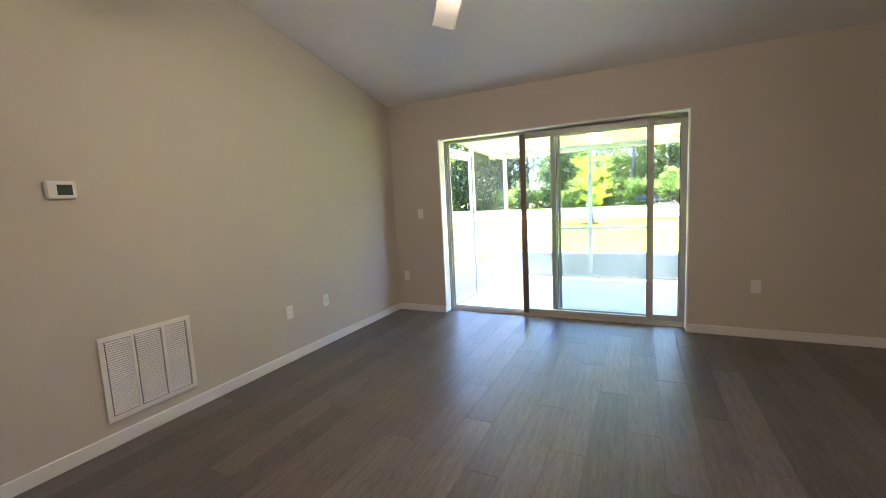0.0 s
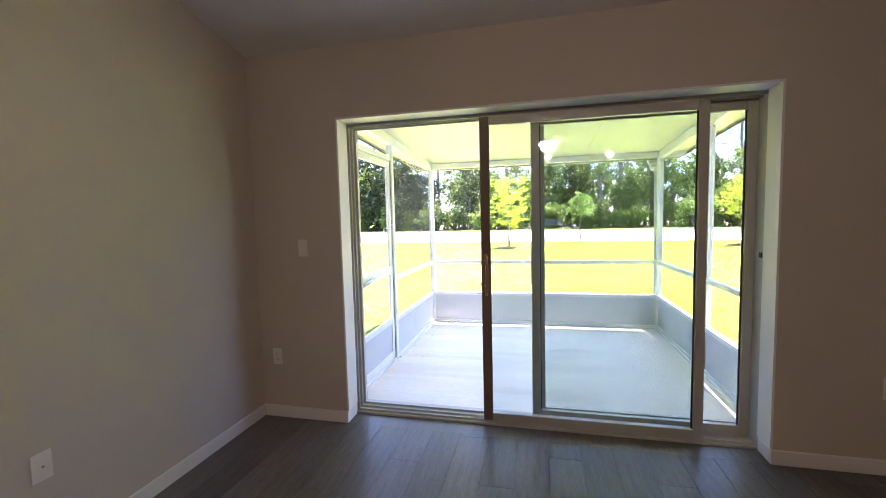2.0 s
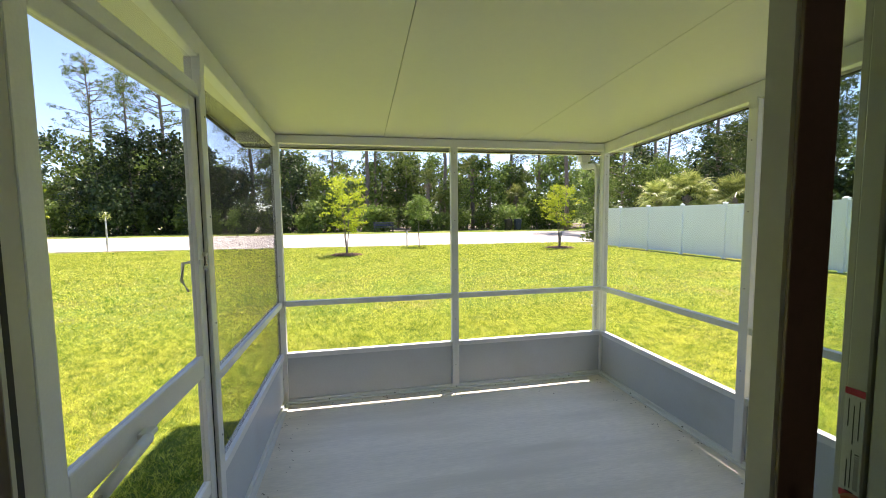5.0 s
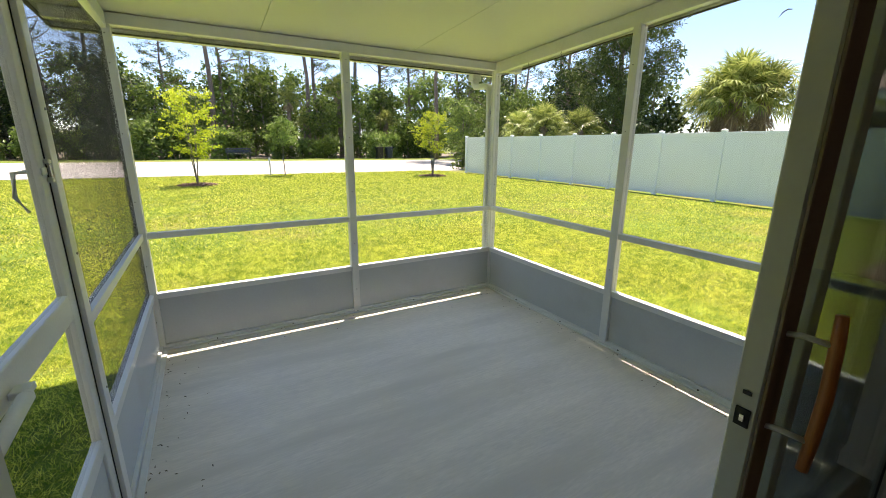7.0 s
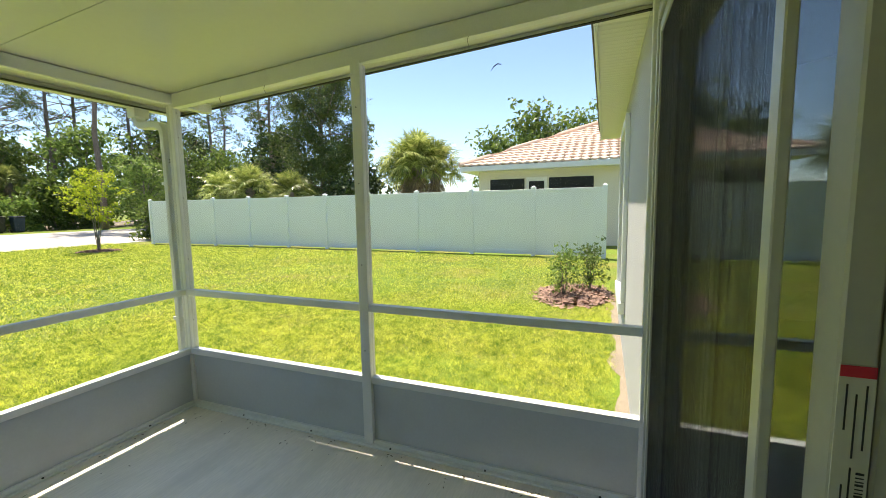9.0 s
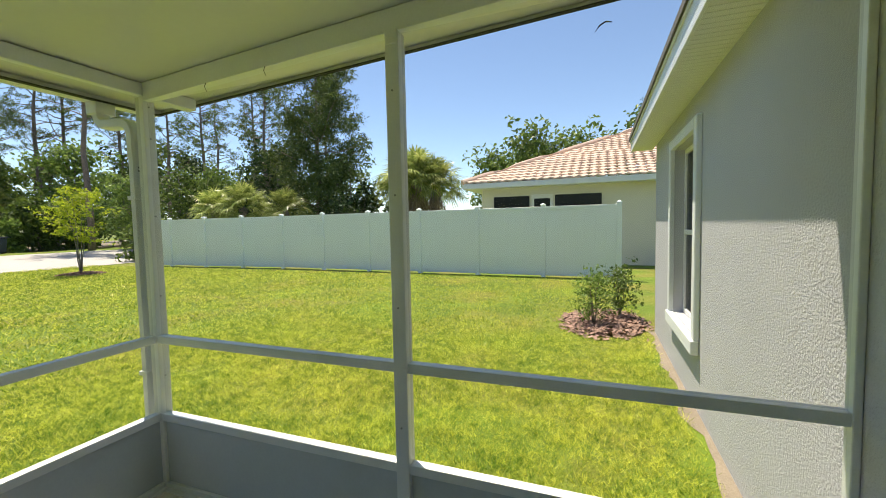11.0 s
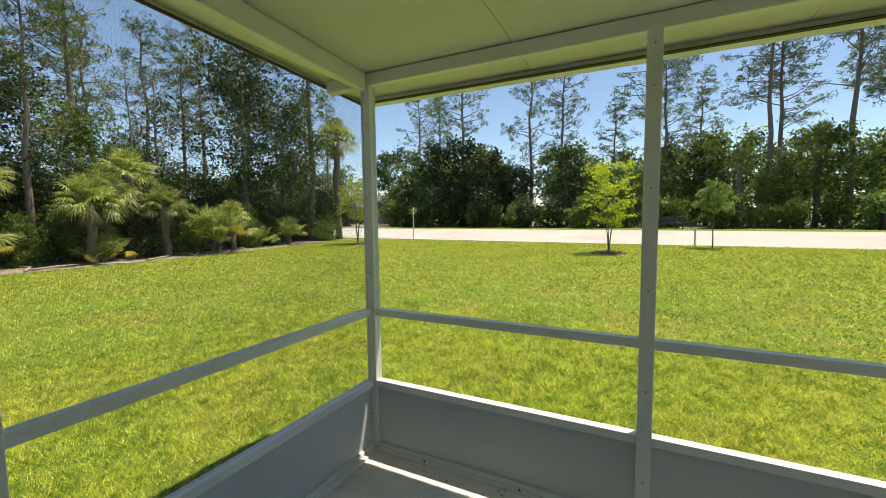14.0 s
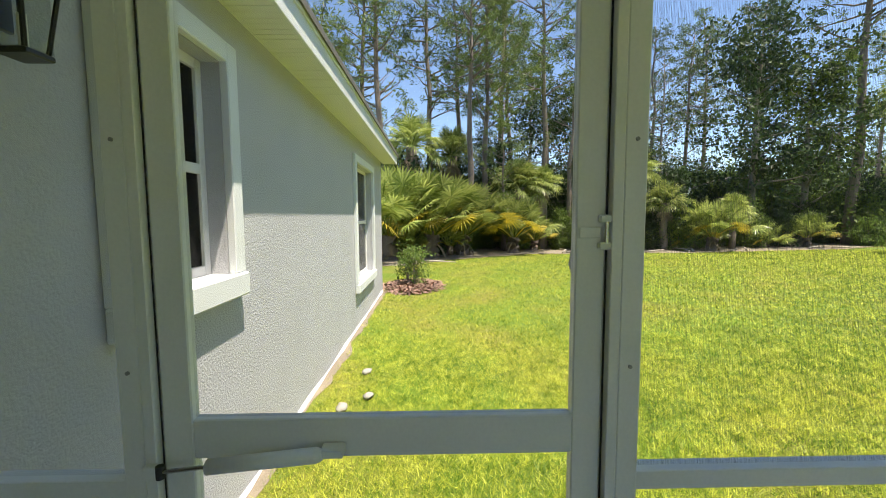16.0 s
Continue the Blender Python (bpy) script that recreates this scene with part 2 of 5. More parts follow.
def solid(a, b, bevel=0.003):
    lo, hi = [min(p) for p in zip(a, b)], [max(p) for p in zip(a, b)]
    return box(bmesh.new(), lo, hi, bevel)


def cyl(bm, a, b, r, r2=None, seg=12):
    """A round bar from a to b."""
    a, b = Vector(a), Vector(b)
    d = b - a
    m = Matrix.Translation((a + b) / 2) @ d.to_track_quat("Z", "Y").to_matrix().to_4x4()
    bmesh.ops.create_cone(bm, cap_ends=True, segments=seg, radius1=r, radius2=r if r2 is None else r2, depth=d.length, matrix=m)
    return bm


def tube(points, radii, seg=8):
    """A tapering tube through points; returns verts and faces."""
    vs, fs = [], []
    pts = [Vector(p) for p in points]
    for i, p in enumerate(pts):
        d = (pts[min(i + 1, len(pts) - 1)] - pts[max(i - 1, 0)]).normalized()
        u = d.orthogonal().normalized() if abs(d.z) < 0.9 else Vector((1, 0, 0)).cross(d).normalized()
        w = d.cross(u)
        for k in range(seg):
            a = 2 * math.pi * k / seg
            vs.append(p + (u * math.cos(a) + w * math.sin(a)) * radii[i])
    for i in range(len(pts) - 1):
        for k in range(seg):
            k2 = (k + 1) % seg
            fs.append((i * seg + k, i * seg + k2, (i + 1) * seg + k2, (i + 1) * seg + k))
    fs.append(tuple(range(seg - 1, -1, -1)))
    fs.append(tuple(range((len(pts) - 1) * seg, len(pts) * seg)))
    return vs, fs


def join(*pieces):
    vs, fs = [], []
    for v, f in pieces:
        o = len(vs)
        vs += [tuple(p) for p in v]
        fs += [tuple(i + o for i in q) for q in f]
    return vs, fs


def strands(name, a, b, along, z0, z1, fixed_at, parent, pitch=0.0016, d=0.00022):
    """Woven screen as fine upright threads between a and b; along: the axis they are spread on."""
    vs, fs = [], []
    o = root_of(parent).location
    n = int((b - a) / pitch)
    for i in range(n):
        u = a + (i + 0.5 + 0.45 * math.sin(i * 12.9898 + 43.7 * math.sin(i * 78.233))) * pitch
        k = len(vs)
        for z in (z0, z1):
            for du, dv in ((-d, -d), (d, -d), (d, d), (-d, d)):
                p = (u + du / 2, fixed_at + dv / 2, z) if along == "x" else (fixed_at + dv / 2, u + du / 2, z)
                vs.append((p[0] - o.x, p[1] - o.y, p[2] - o.z))
        for j in range(4):
            j2 = (j + 1) % 4
            fs.append((k + j, k + j2, k + 4 + j2, k + 4 + j))
    ob = tagged(raw(name, vs, fs, MESH, parent), kind="stuff")
    ob.visible_shadow = False
    return ob


# ---- room ----
GZ = -0.22
PF = -0.185
XL, XR, YB = -0.65, 6.4, -7.4
OW, OH = 2.532, 2.06
YE = 0.30
SLOPE = 0.21
PORCH_L, PORCH_R, PORCH_F = -0.30, 2.885, 3.555


def ceil_z(y):
    return 2.515 - SLOPE * y if y > -3.8 else 2.515 + SLOPE * 3.8 + SLOPE * (y + 3.8)


def wall(name, pieces, material, label=""):
    bm = bmesh.new()
    for a, b in pieces:
        box(bm, a, b)
    return tagged(part(name, bm, material), label, "wall", kind="structure")


# door wall: painted inside, stucco outside
wall("wall_north", [((XL - 0.15, 0, -0.1), (0, 0.14, 2.9)), ((OW, 0, -0.1), (XR + 0.15, 0.14, 2.9)), ((0, 0, OH), (OW, 0.14, 2.9))], WALL, "beige painted wall with the sliding door opening")
HX0, HX1 = -7.7, 7.65
OPENINGS = [(-6.4, -4.95, 0.40, 2.06), (-1.52, -0.81, 1.04, 2.11), (-0.03, OW + 0.03, -0.06, OH + 0.03), (5.1, 6.2, 0.38, 2.10)]
pieces, last_x = [], HX0
for x0, x1, z0, z1 in OPENINGS:
    pieces += [((last_x, 0.14, -0.5), (x0, YE, 2.75)), ((x0, 0.14, -0.5), (x1, YE, z0)), ((x0, 0.14, z1), (x1, YE, 2.75))]
    last_x = x1
pieces.append(((last_x, 0.14, -0.5), (HX1, YE, 2.75)))
wall("house_wall", pieces, STUCCO, "rough grey stucco outer wall")
wall("wall_west", [((XL - 0.15, YB, -0.1), (XL, 0, 3.6))], WALL, "beige painted side wall")
wall("wall_east", [((XR, YB, -0.1), (XR + 0.15, 0, 3.6))], WALL, "beige painted side wall")
wall("wall_south", [((XL - 0.15, YB - 0.15, -0.1), (XR + 0.15, YB, 3.6))], WALL, "beige painted rear wall")
# far end walls of the house, and its inner partition behind the stucco
wall("house_side_west", [((HX0, -9.0, -0.5), (HX0 + 0.15, 0.14, 2.75))], STUCCO, "grey stucco end wall")
wall("house_side_east", [((HX1 - 0.15, -9.0, -0.5), (HX1, 0.14, 2.75))], STUCCO, "grey stucco end wall")
wall("partition_west", [((HX0 + 0.15, -1.6, -0.2), (XL - 0.15, -1.5, 2.6)), ((HX0 + 0.15, -1.5, -0.3), (XL - 0.15, 0.14, -0.2)), ((HX0 + 0.15, -1.5, 2.5), (XL - 0.15, 0.14, 2.6))], WALL, "plain dim inner wall")
wall("partition_east", [((XR + 0.15, -1.6, -0.2), (HX1 - 0.15, -1.5, 2.6)), ((XR + 0.15, -1.5, -0.3), (HX1 - 0.15, 0.14, -0.2)), ((XR + 0.15, -1.5, 2.5), (HX1 - 0.15, 0.14, 2.6))], WALL, "plain dim inner wall")

bm = bmesh.new()
prof = [(0.0, ceil_z(0)), (-3.8, ceil_z(-3.8)), (YB, ceil_z(YB))]
lower = [[bm.verts.new((x, y, z)) for y, z in prof] for x in (XL, XR)]
upper = [[bm.verts.new((x, y, z + 0.12)) for y, z in prof] for x in (XL, XR)]
for i in range(2):
    bm.faces.new((lower[0][i], lower[1][i], lower[1][i + 1], lower[0][i + 1]))
    bm.faces.new((upper[0][i], upper[0][i + 1], upper[1][i + 1], upper[1][i]))
    for s in (0, 1):
        bm.faces.new((lower[s][i], lower[s][i + 1], upper[s][i + 1], upper[s][i]))
for e in (0, 2):
    bm.faces.new((lower[0][e], lower[1][e], upper[1][e], upper[0][e]))
bmesh.ops.recalc_face_normals(bm, faces=bm.faces)
tagged(part("ceiling", bm, CEIL), "white textured vaulted ceiling", "ceiling", kind="structure")

floor = tagged(part("floor", solid((XL, YB, -0.1), (XR, 0.0, -0.004), 0), GASKET), "dark grey-brown wood-look vinyl plank floor", "floor", kind="structure")


def baseboard(name, a, b, face):
    """A baseboard with an eased top between a and b; face: which way it looks."""
    bm = bmesh.new()
    lo = (min(a[0], b[0]), min(a[1], b[1]), 0.0)
    hi = (max(a[0], b[0]), max(a[1], b[1]), 0.083)
    box(bm, lo, hi, 0.004)
    return tagged(part(name, bm, TRIM), "white painted baseboard", "baseboard", kind="structure")


baseboard("baseboard_west", (XL, YB, 0), (XL + 0.014, 0, 0), 0)
baseboard("baseboard_north_1", (XL + 0.014, -0.014, 0), (0.0, 0, 0), 0)
baseboard("baseboard_north_2", (OW, -0.014, 0), (XR, 0, 0), 0)
baseboard("baseboard_return_1", (0.0, -0.014, 0), (0.012, 0.13, 0), 0)
baseboard("baseboard_return_2", (OW - 0.012, -0.014, 0), (OW, 0.13, 0), 0)
# drywall returns of the opening
wall("trim_reveal", [((0.0, 0.0, 0.083), (0.012, 0.139, OH)), ((OW - 0.012, 0.0, 0.083), (OW, 0.139, OH)), ((0.012, 0.0, OH - 0.012), (OW - 0.012, 0.139, OH))], TRIM, "white painted reveal of the door opening")


# ---- sliding door ----
door = thing("sliding_door", (OW / 2, 0.22, -0.06), "partly open two-panel sliding glass door, pale aluminium frame", "door", kind="structure")
fx0, fx1, FH = -0.028, OW + 0.028, OH + 0.028
part("head", solid((fx0, 0.14, FH - 0.04), (fx1, 0.338, FH)), FRAME, door)
for x0, x1 in ((fx0, fx0 + 0.03), (fx1 - 0.03, fx1)):
    jamb = part("jamb", solid((x0, 0.14, 0.0), (x1, 0.338, FH - 0.04)), FRAME, door)
part("threshold", solid((0.0, 0.0, -0.06), (OW, 0.139, -0.001), 0.0), PLANK, door, "dark floor plank running into the door opening")
sill = part("sill", solid((fx0, 0.14, -0.06), (fx1, 0.345, 0.012)), FRAME, door)
for y in (0.158, 0.21, 0.268):
    part("track", solid((fx0 + 0.03, y, 0.012), (fx1 - 0.03, y + 0.006, 0.028), 0.001), FRAME, door)
    # black strip between the jamb fins, painting the shade of the gap
    part("jamb_channel", solid((fx0 + 0.03, y + 0.008, 0.02), (fx0 + 0.036, y + 0.03, FH - 0.045), 0.001), GASKET, door)
    part("jamb_fin", solid((fx0 + 0.03, y - 0.004, 0.02), (fx0 + 0.048, y + 0.004, FH - 0.045), 0.001), FRAME, door)
    part("head_fin", solid((fx0 + 0.03, y - 0.004, FH - 0.06), (fx1 - 0.03, y + 0.004, FH - 0.04), 0.001), FRAME, door)


def panel(x0, x1, y0, y1, lead):
    p = part("door_panel", solid((x0 + 0.055, y0, 0.03), (x1 - 0.055, y1, 0.078)), FRAME, door)
    part("top_rail", solid((x0 + 0.055, y0, FH - 0.115), (x1 - 0.055, y1, FH - 0.06)), FRAME, p)
    part("stile", solid((x0, y0, 0.03), (x0 + 0.055, y1, FH - 0.06)), FRAME, p)
    part("stile", solid((x1 - 0.055, y0, 0.03), (x1, y1, FH - 0.06)), FRAME, p)
    ym = (y0 + y1) / 2
    g = part("glass_pane", solid((x0 + 0.05, ym - 0.003, 0.073), (x1 - 0.05, ym + 0.003, FH - 0.11), 0), GLASS, p)
    g.visible_shadow = False
    for x in (x0 + 0.055, x1 - 0.061):
        part("gasket", solid((x, ym - 0.006, 0.078), (x + 0.006, ym + 0.006, FH - 0.115), 0), GASKET, p)
    if lead:
        part("stile_cover", solid((x0 + 0.002, y0 - 0.006, 0.032), (x0 + 0.062, y0 - 0.0005, FH - 0.062), 0.001), BRONZE, p, "brown inner cover of the leading stile")
    return p


slider = panel(0.925, 2.245, 0.152, 0.192, True)
fixed = panel(1.245, fx1 - 0.03, 0.252, 0.285, False)
part("stile_adapter", solid((1.248, 0.205, 0.03), (1.298, 0.2485, FH - 0.06), 0.003), FRAME, fixed)
# insect screen panel parked over the fixed pane, in the outer track
scr = part("screen_panel", solid((1.30, 0.318, 0.03), (fx1 - 0.034, 0.332, 0.07), 0.002), FRAME, door)
part("screen_rail", solid((1.30, 0.318, FH - 0.10), (fx1 - 0.034, 0.332, FH - 0.06), 0.002), FRAME, scr)
for x in (1.30, fx1 - 0.066):
    part("screen_stile", solid((x, 0.318, 0.07), (x + 0.032, 0.332, FH - 0.10), 0.002), FRAME, scr)
strands("screen_mesh", 1.332, fx1 - 0.066, "x", 0.07, FH - 0.10, 0.325, scr, d=0.0002)
# wooden pull with two bent metal brackets
vs, fs = tube([(0.963, 0.092, 0.885), (0.966, 0.090, 0.93), (0.969, 0.088, 1.02), (0.966, 0.090, 1.11), (0.963, 0.092, 1.155)], [0.0085, 0.0095, 0.010, 0.0095, 0.0085], 10)
pull = raw("pull_handle", [Vector(v) - door.location for v in vs], fs, HANDLEWOOD, slider, "curved varnished wooden pull", True)
for z in (0.935, 1.105):
    vs, fs = tube([(0.95, 0.159, z), (0.952, 0.128, z + 0.006), (0.966, 0.089, z)], [0.005, 0.005, 0.005], 8)
    raw("bracket", [Vector(v) - door.location for v in vs], fs, ALU, slider, "bent pale metal bracket", True)
# lock mortise on both leading edges, printed label on the outer panel
for p, x, y in ((slider, 0.925, 0.154), (fixed, 1.245, 0.252)):
    part("lock_plate", solid((x - 0.0035, y + 0.006, 0.93), (x - 0.0005, y + 0.029, 0.965), 0.001), GASKET, p, "black square lock mortise")
    part("latch", solid((x - 0.006, y + 0.013, 0.94), (x - 0.0036, y + 0.021, 0.953), 0.001), CHROME, p)
    part("slot", solid((x - 0.0025, y + 0.010, 0.99), (x - 0.0005, y + 0.024, 0.998), 0.001), GASKET, p)
lx, ly = 1.245, 0.254
part("paper_label", solid((lx - 0.0022, ly, 0.983), (lx - 0.0004, ly + 0.03, 1.183), 0), PAPER, fixed, "white paper label with red ends and printed bars")
for z in (0.983, 1.171):
    part("label_band", solid((lx - 0.0032, ly + 0.0005, z), (lx - 0.0024, ly + 0.0295, z + 0.012), 0), INKRED, fixed)
for i in range(16):
    z = 1.003 + i * 0.0042
    part("barcode_bar", solid((lx - 0.0028, ly + 0.003, z), (lx - 0.0024, ly + 0.010, z + 0.0012 + 0.0012 * (i % 3 == 0)), 0), INK, fixed)
for dy, z0, z1 in ((0.014, 1.003, 1.073), (0.02, 1.003, 1.053), (0.014, 1.083, 1.153), (0.006, 1.093, 1.163), (0.022, 1.113, 1.163)):
    part("print_line", solid((lx - 0.0028, ly + dy, z0), (lx - 0.0024, ly + dy + 0.0016, z1), 0), INK, fixed)
part("keeper", solid((fx1 - 0.036, 0.165, 1.12), (fx1 - 0.03, 0.195, 1.15), 0.001), BLACK, door, "black latch keeper")

# ---- small fixtures of the room ----
def wall_plate(name, at, normal, label, kind_of):
    """A cover plate on a wall; normal 'x' faces +x, 'y' faces -y."""
    ob = thing(name, at, label, kind_of)
    x, y, z = at
    def slab_(u0, u1, z0, z1, d0, d1, bev, nm, mt):
        if normal == "x":
            part(nm, solid((x + d0, y + u0, z + z0), (x + d1, y + u1, z + z1), bev), mt, ob)
        else:
            part(nm, solid((x + u0, y - d1, z + z0), (x + u1, y - d0, z + z1), bev), mt, ob)
    slab_(-0.036, 0.036, -0.058, 0.058, 0, 0.006, 0.002, "cover_plate", PLASTIC)
    if kind_of == "light switch":
        slab_(-0.017, 0.017, -0.034, 0.034, 0.006, 0.0085, 0.001, "rocker", PLASTIC)
        slab_(-0.012, 0.012, -0.028, 0.0, 0.0085, 0.0115, 0.001, "paddle", PLASTIC)
    elif kind_of == "outlet":
        for dz in (-0.02, 0.02):
            slab_(-0.016, 0.016, dz - 0.014, dz + 0.014, 0.006, 0.008, 0.001, "socket_face", PLASTIC)
            for du in (-0.007, 0.006):
                slab_(du, du + 0.002, dz - 0.004, dz + 0.006, 0.008, 0.0084, 0, "slot", GASKET)
    else:
        slab_(-0.005, 0.005, -0.005, 0.005, 0.006, 0.012, 0.001, "jack", CHROME)
    return ob


wall_plate("wall_outlet", (XL, -1.80, 0.44), "x", "white duplex outlet on the beige wall", "outlet")
wall_plate("cable_plate", (XL, -1.34, 0.44), "x", "white cable jack plate on the beige wall", "wall plate")
wall_plate("wall_outlet", (3.045, 0, 0.46), "y", "beige-lit duplex outlet beside the sliding door", "outlet")
wall_plate("light_switch", (-0.277, 0, 1.21), "y", "white rocker switch beside the sliding door", "light switch")
wall_plate("wall_outlet", (-0.52, 0, 0.44), "y", "white duplex outlet in the room corner", "outlet")

thermo = thing("thermostat", (XL, -3.26, 1.5), "white wall thermostat with a dark green display", "thermostat")
part("case", solid((XL, -3.325, 1.455), (XL + 0.028, -3.195, 1.55), 0.008), PLASTIC, thermo)
part("display", solid((XL + 0.028, -3.28, 1.475), (XL + 0.031, -3.215, 1.53), 0.001), LCD, thermo, "dark green display")

vent = thing("return_air_grille", (XL, -2.94, 0.40), "white louvred return air grille low on the wall", "vent")
vy0, vy1, vz0, vz1 = -3.205, -2.675, 0.15, 0.66
# darker sheet that paints the shade seen between the louvres
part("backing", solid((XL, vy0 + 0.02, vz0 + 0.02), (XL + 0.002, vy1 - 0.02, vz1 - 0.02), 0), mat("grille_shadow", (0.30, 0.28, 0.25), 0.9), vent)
for a, b in (((vy0, vz0), (vy1, vz0 + 0.03)), ((vy0, vz1 - 0.03), (vy1, vz1)), ((vy0, vz0 + 0.03), (vy0 + 0.03, vz1 - 0.03)), ((vy1 - 0.03, vz0 + 0.03), (vy1, vz1 - 0.03))):
    part("frame", solid((XL, a[0], a[1]), (XL + 0.012, b[0], b[1]), 0.003), PLASTIC, vent)
for k in (1, 2):
    yc = vy0 + (vy1 - vy0) * k / 3
    part("divider", solid((XL + 0.002, yc - 0.009, vz0 + 0.03), (XL + 0.0115, yc + 0.009, vz1 - 0.03), 0.002), PLASTIC, vent)
for k in range(3):
    ya = vy0 + 0.03 + (vy1 - vy0 - 0.06) * k / 3 + 0.008
    yb = vy0 + 0.03 + (vy1 - vy0 - 0.06) * (k + 1) / 3 - 0.008
    for i in range(32):
        z = vz0 + 0.036 + i * 0.0138
        bm = bmesh.new()
        q = [bm.verts.new(c) for c in ((XL + 0.003, ya, z + 0.009), (XL + 0.003, yb, z + 0.009), (XL + 0.010, yb, z + 0.001), (XL + 0.010, ya, z + 0.001),
                                       (XL + 0.003, ya, z + 0.0105), (XL + 0.003, yb, z + 0.0105), (XL + 0.0105, yb, z + 0.0025), (XL + 0.0105, ya, z + 0.0025))]
        for f in ((0, 3, 2, 1), (4, 5, 6, 7), (2, 3, 7, 6), (0, 1, 5, 4), (1, 2, 6, 5), (0, 4, 7, 3)):
            bm.faces.new([q[j] for j in f])
        part("slat", bm, PLASTIC, vent)

# ceiling fan with a lit bowl
FANX, FANY, FANZ = 1.42, -2.6, 2.36
fan = thing("ceiling_fan", (FANX, FANY, ceil_z(FANY)), "white ceiling fan with a lit bowl, hung on a downrod", "ceiling fan")
part("canopy", cyl(bmesh.new(), (FANX, FANY, ceil_z(FANY) - 0.06), (FANX, FANY, ceil_z(FANY) + 0.015), 0.05, 0.075, 20), PLASTIC, fan)
part("downrod", cyl(bmesh.new(), (FANX, FANY, FANZ + 0.08), (FANX, FANY, ceil_z(FANY) - 0.05), 0.013), PLASTIC, fan)
part("motor", cyl(bmesh.new(), (FANX, FANY, FANZ - 0.03), (FANX, FANY, FANZ + 0.09), 0.11, 0.09, 24), PLASTIC, fan)
bm = bmesh.new()
bmesh.ops.create_uvsphere(bm, u_segments=24, v_segments=12, radius=0.115)
for v in bm.verts:
    v.co = Vector((FANX + v.co.x, FANY + v.co.y, FANZ - 0.115 + v.co.z * 0.6))
part("light_bowl", bm, LAMP, fan, "lit frosted glass bowl", True).location.z += 0.05
part("fitter", cyl(bmesh.new(), (FANX, FANY, FANZ - 0.065), (FANX, FANY, FANZ - 0.03), 0.06, 0.07, 24), PLASTIC, fan)
for k in range(5):
    ang = radians(121 + 72 * k)
    bm = box(bmesh.new(), (0.17, -0.06, -0.004), (0.66, 0.06, 0.004), 0.003)
    for v in bm.verts:
        v.co.y *= 1 + 0.25 * (v.co.x - 0.17)
    bmesh.ops.transform(bm, matrix=Matrix.Translation((FANX, FANY, FANZ)) @ Matrix.Rotation(ang, 4, "Z") @ Matrix.Rotation(radians(12), 4, "X"), verts=bm.verts)
    blade = part("blade", bm, PLASTIC, fan)
    bm = box(bmesh.new(), (0.08, -0.02, -0.006), (0.22, 0.02, -0.002), 0.001)
    bmesh.ops.transform(bm, matrix=Matrix.Translation((FANX, FANY, FANZ)) @ Matrix.Rotation(ang, 4, "Z") @ Matrix.Rotation(radians(12), 4, "X"), verts=bm.verts)
    part("blade_arm", bm, CHROME, blade)

# small lit pendants at the back of the room, seen mirrored in the door glass
for px, py in ((1.50, -5.25), (2.60, -5.25)):
    pend = thing("pendant_lamp", (px, py, ceil_z(py)), "small lit pendant lamp on a thin rod", "pendant lamp", "pendant lamps")
    part("canopy", cyl(bmesh.new(), (px, py, ceil_z(py) - 0.03), (px, py, ceil_z(py) + 0.01), 0.055, 0.055, 16), CHROME, pend)
    part("rod", cyl(bmesh.new(), (px, py, 2.62), (px, py, ceil_z(py) - 0.03), 0.006, seg=8), CHROME, pend)
    part("socket", cyl(bmesh.new(), (px, py, 2.56), (px, py, 2.62), 0.03, 0.02, 16), CHROME, pend)
    bm = bmesh.new()
    bmesh.ops.create_uvsphere(bm, u_segments=16, v_segments=10, radius=0.06, matrix=Matrix.Translation((px, py, 2.51)))
    part("globe", bm, PENDANT, pend, "lit frosted glass globe", True)

# ---- porch ----
def porch_ceil(y):
    return 2.415 - 0.058 * y


slab = tagged(part("porch_slab", solid((PORCH_L - 0.12, YE, -0.6), (PORCH_R + 0.12, PORCH_F + 0.14, PF), 0.01), SLAB), "grey broom-finished concrete porch slab", "floor", kind="structure")
RX0, RX1, RY1 = -0.63, 3.238, 3.897
bm = bmesh.new()
edges = [RX0, 0.65, 1.92, RX1]
for i in range(3):
    xa, xb = edges[i] + 0.002, edges[i + 1] - 0.002
    vs = [bm.verts.new(c) for c in ((xa, YE, porch_ceil(YE)), (xb, YE, porch_ceil(YE)), (xb, RY1, porch_ceil(RY1)), (xa, RY1, porch_ceil(RY1)),
                                    (xa, YE, porch_ceil(YE) + 0.078), (xb, YE, porch_ceil(YE) + 0.078), (xb, RY1, porch_ceil(RY1) + 0.078), (xa, RY1, porch_ceil(RY1) + 0.078))]
    for f in ((3, 2, 1, 0), (4, 5, 6, 7), (0, 1, 5, 4), (1, 2, 6, 5), (2, 3, 7, 6), (3, 0, 4, 7)):
        bm.faces.new([vs[j] for j in f])
tagged(part("porch_ceiling", bm, ROOFPANEL), "smooth white insulated porch roof panels", "ceiling", kind="structure")
bm = bmesh.new()
for x in edges[1:3]:
    vs = [bm.verts.new(c) for c in ((x - 0.003, YE, porch_ceil(YE) + 0.01), (x + 0.003, YE, porch_ceil(YE) + 0.01), (x + 0.003, RY1, porch_ceil(RY1) + 0.01), (x - 0.003, RY1, porch_ceil(RY1) + 0.01))]
    bm.faces.new(vs)
tagged(part("ceiling_seam", bm, SEAM), "thin dark joints between the roof panels", "trim", kind="structure")
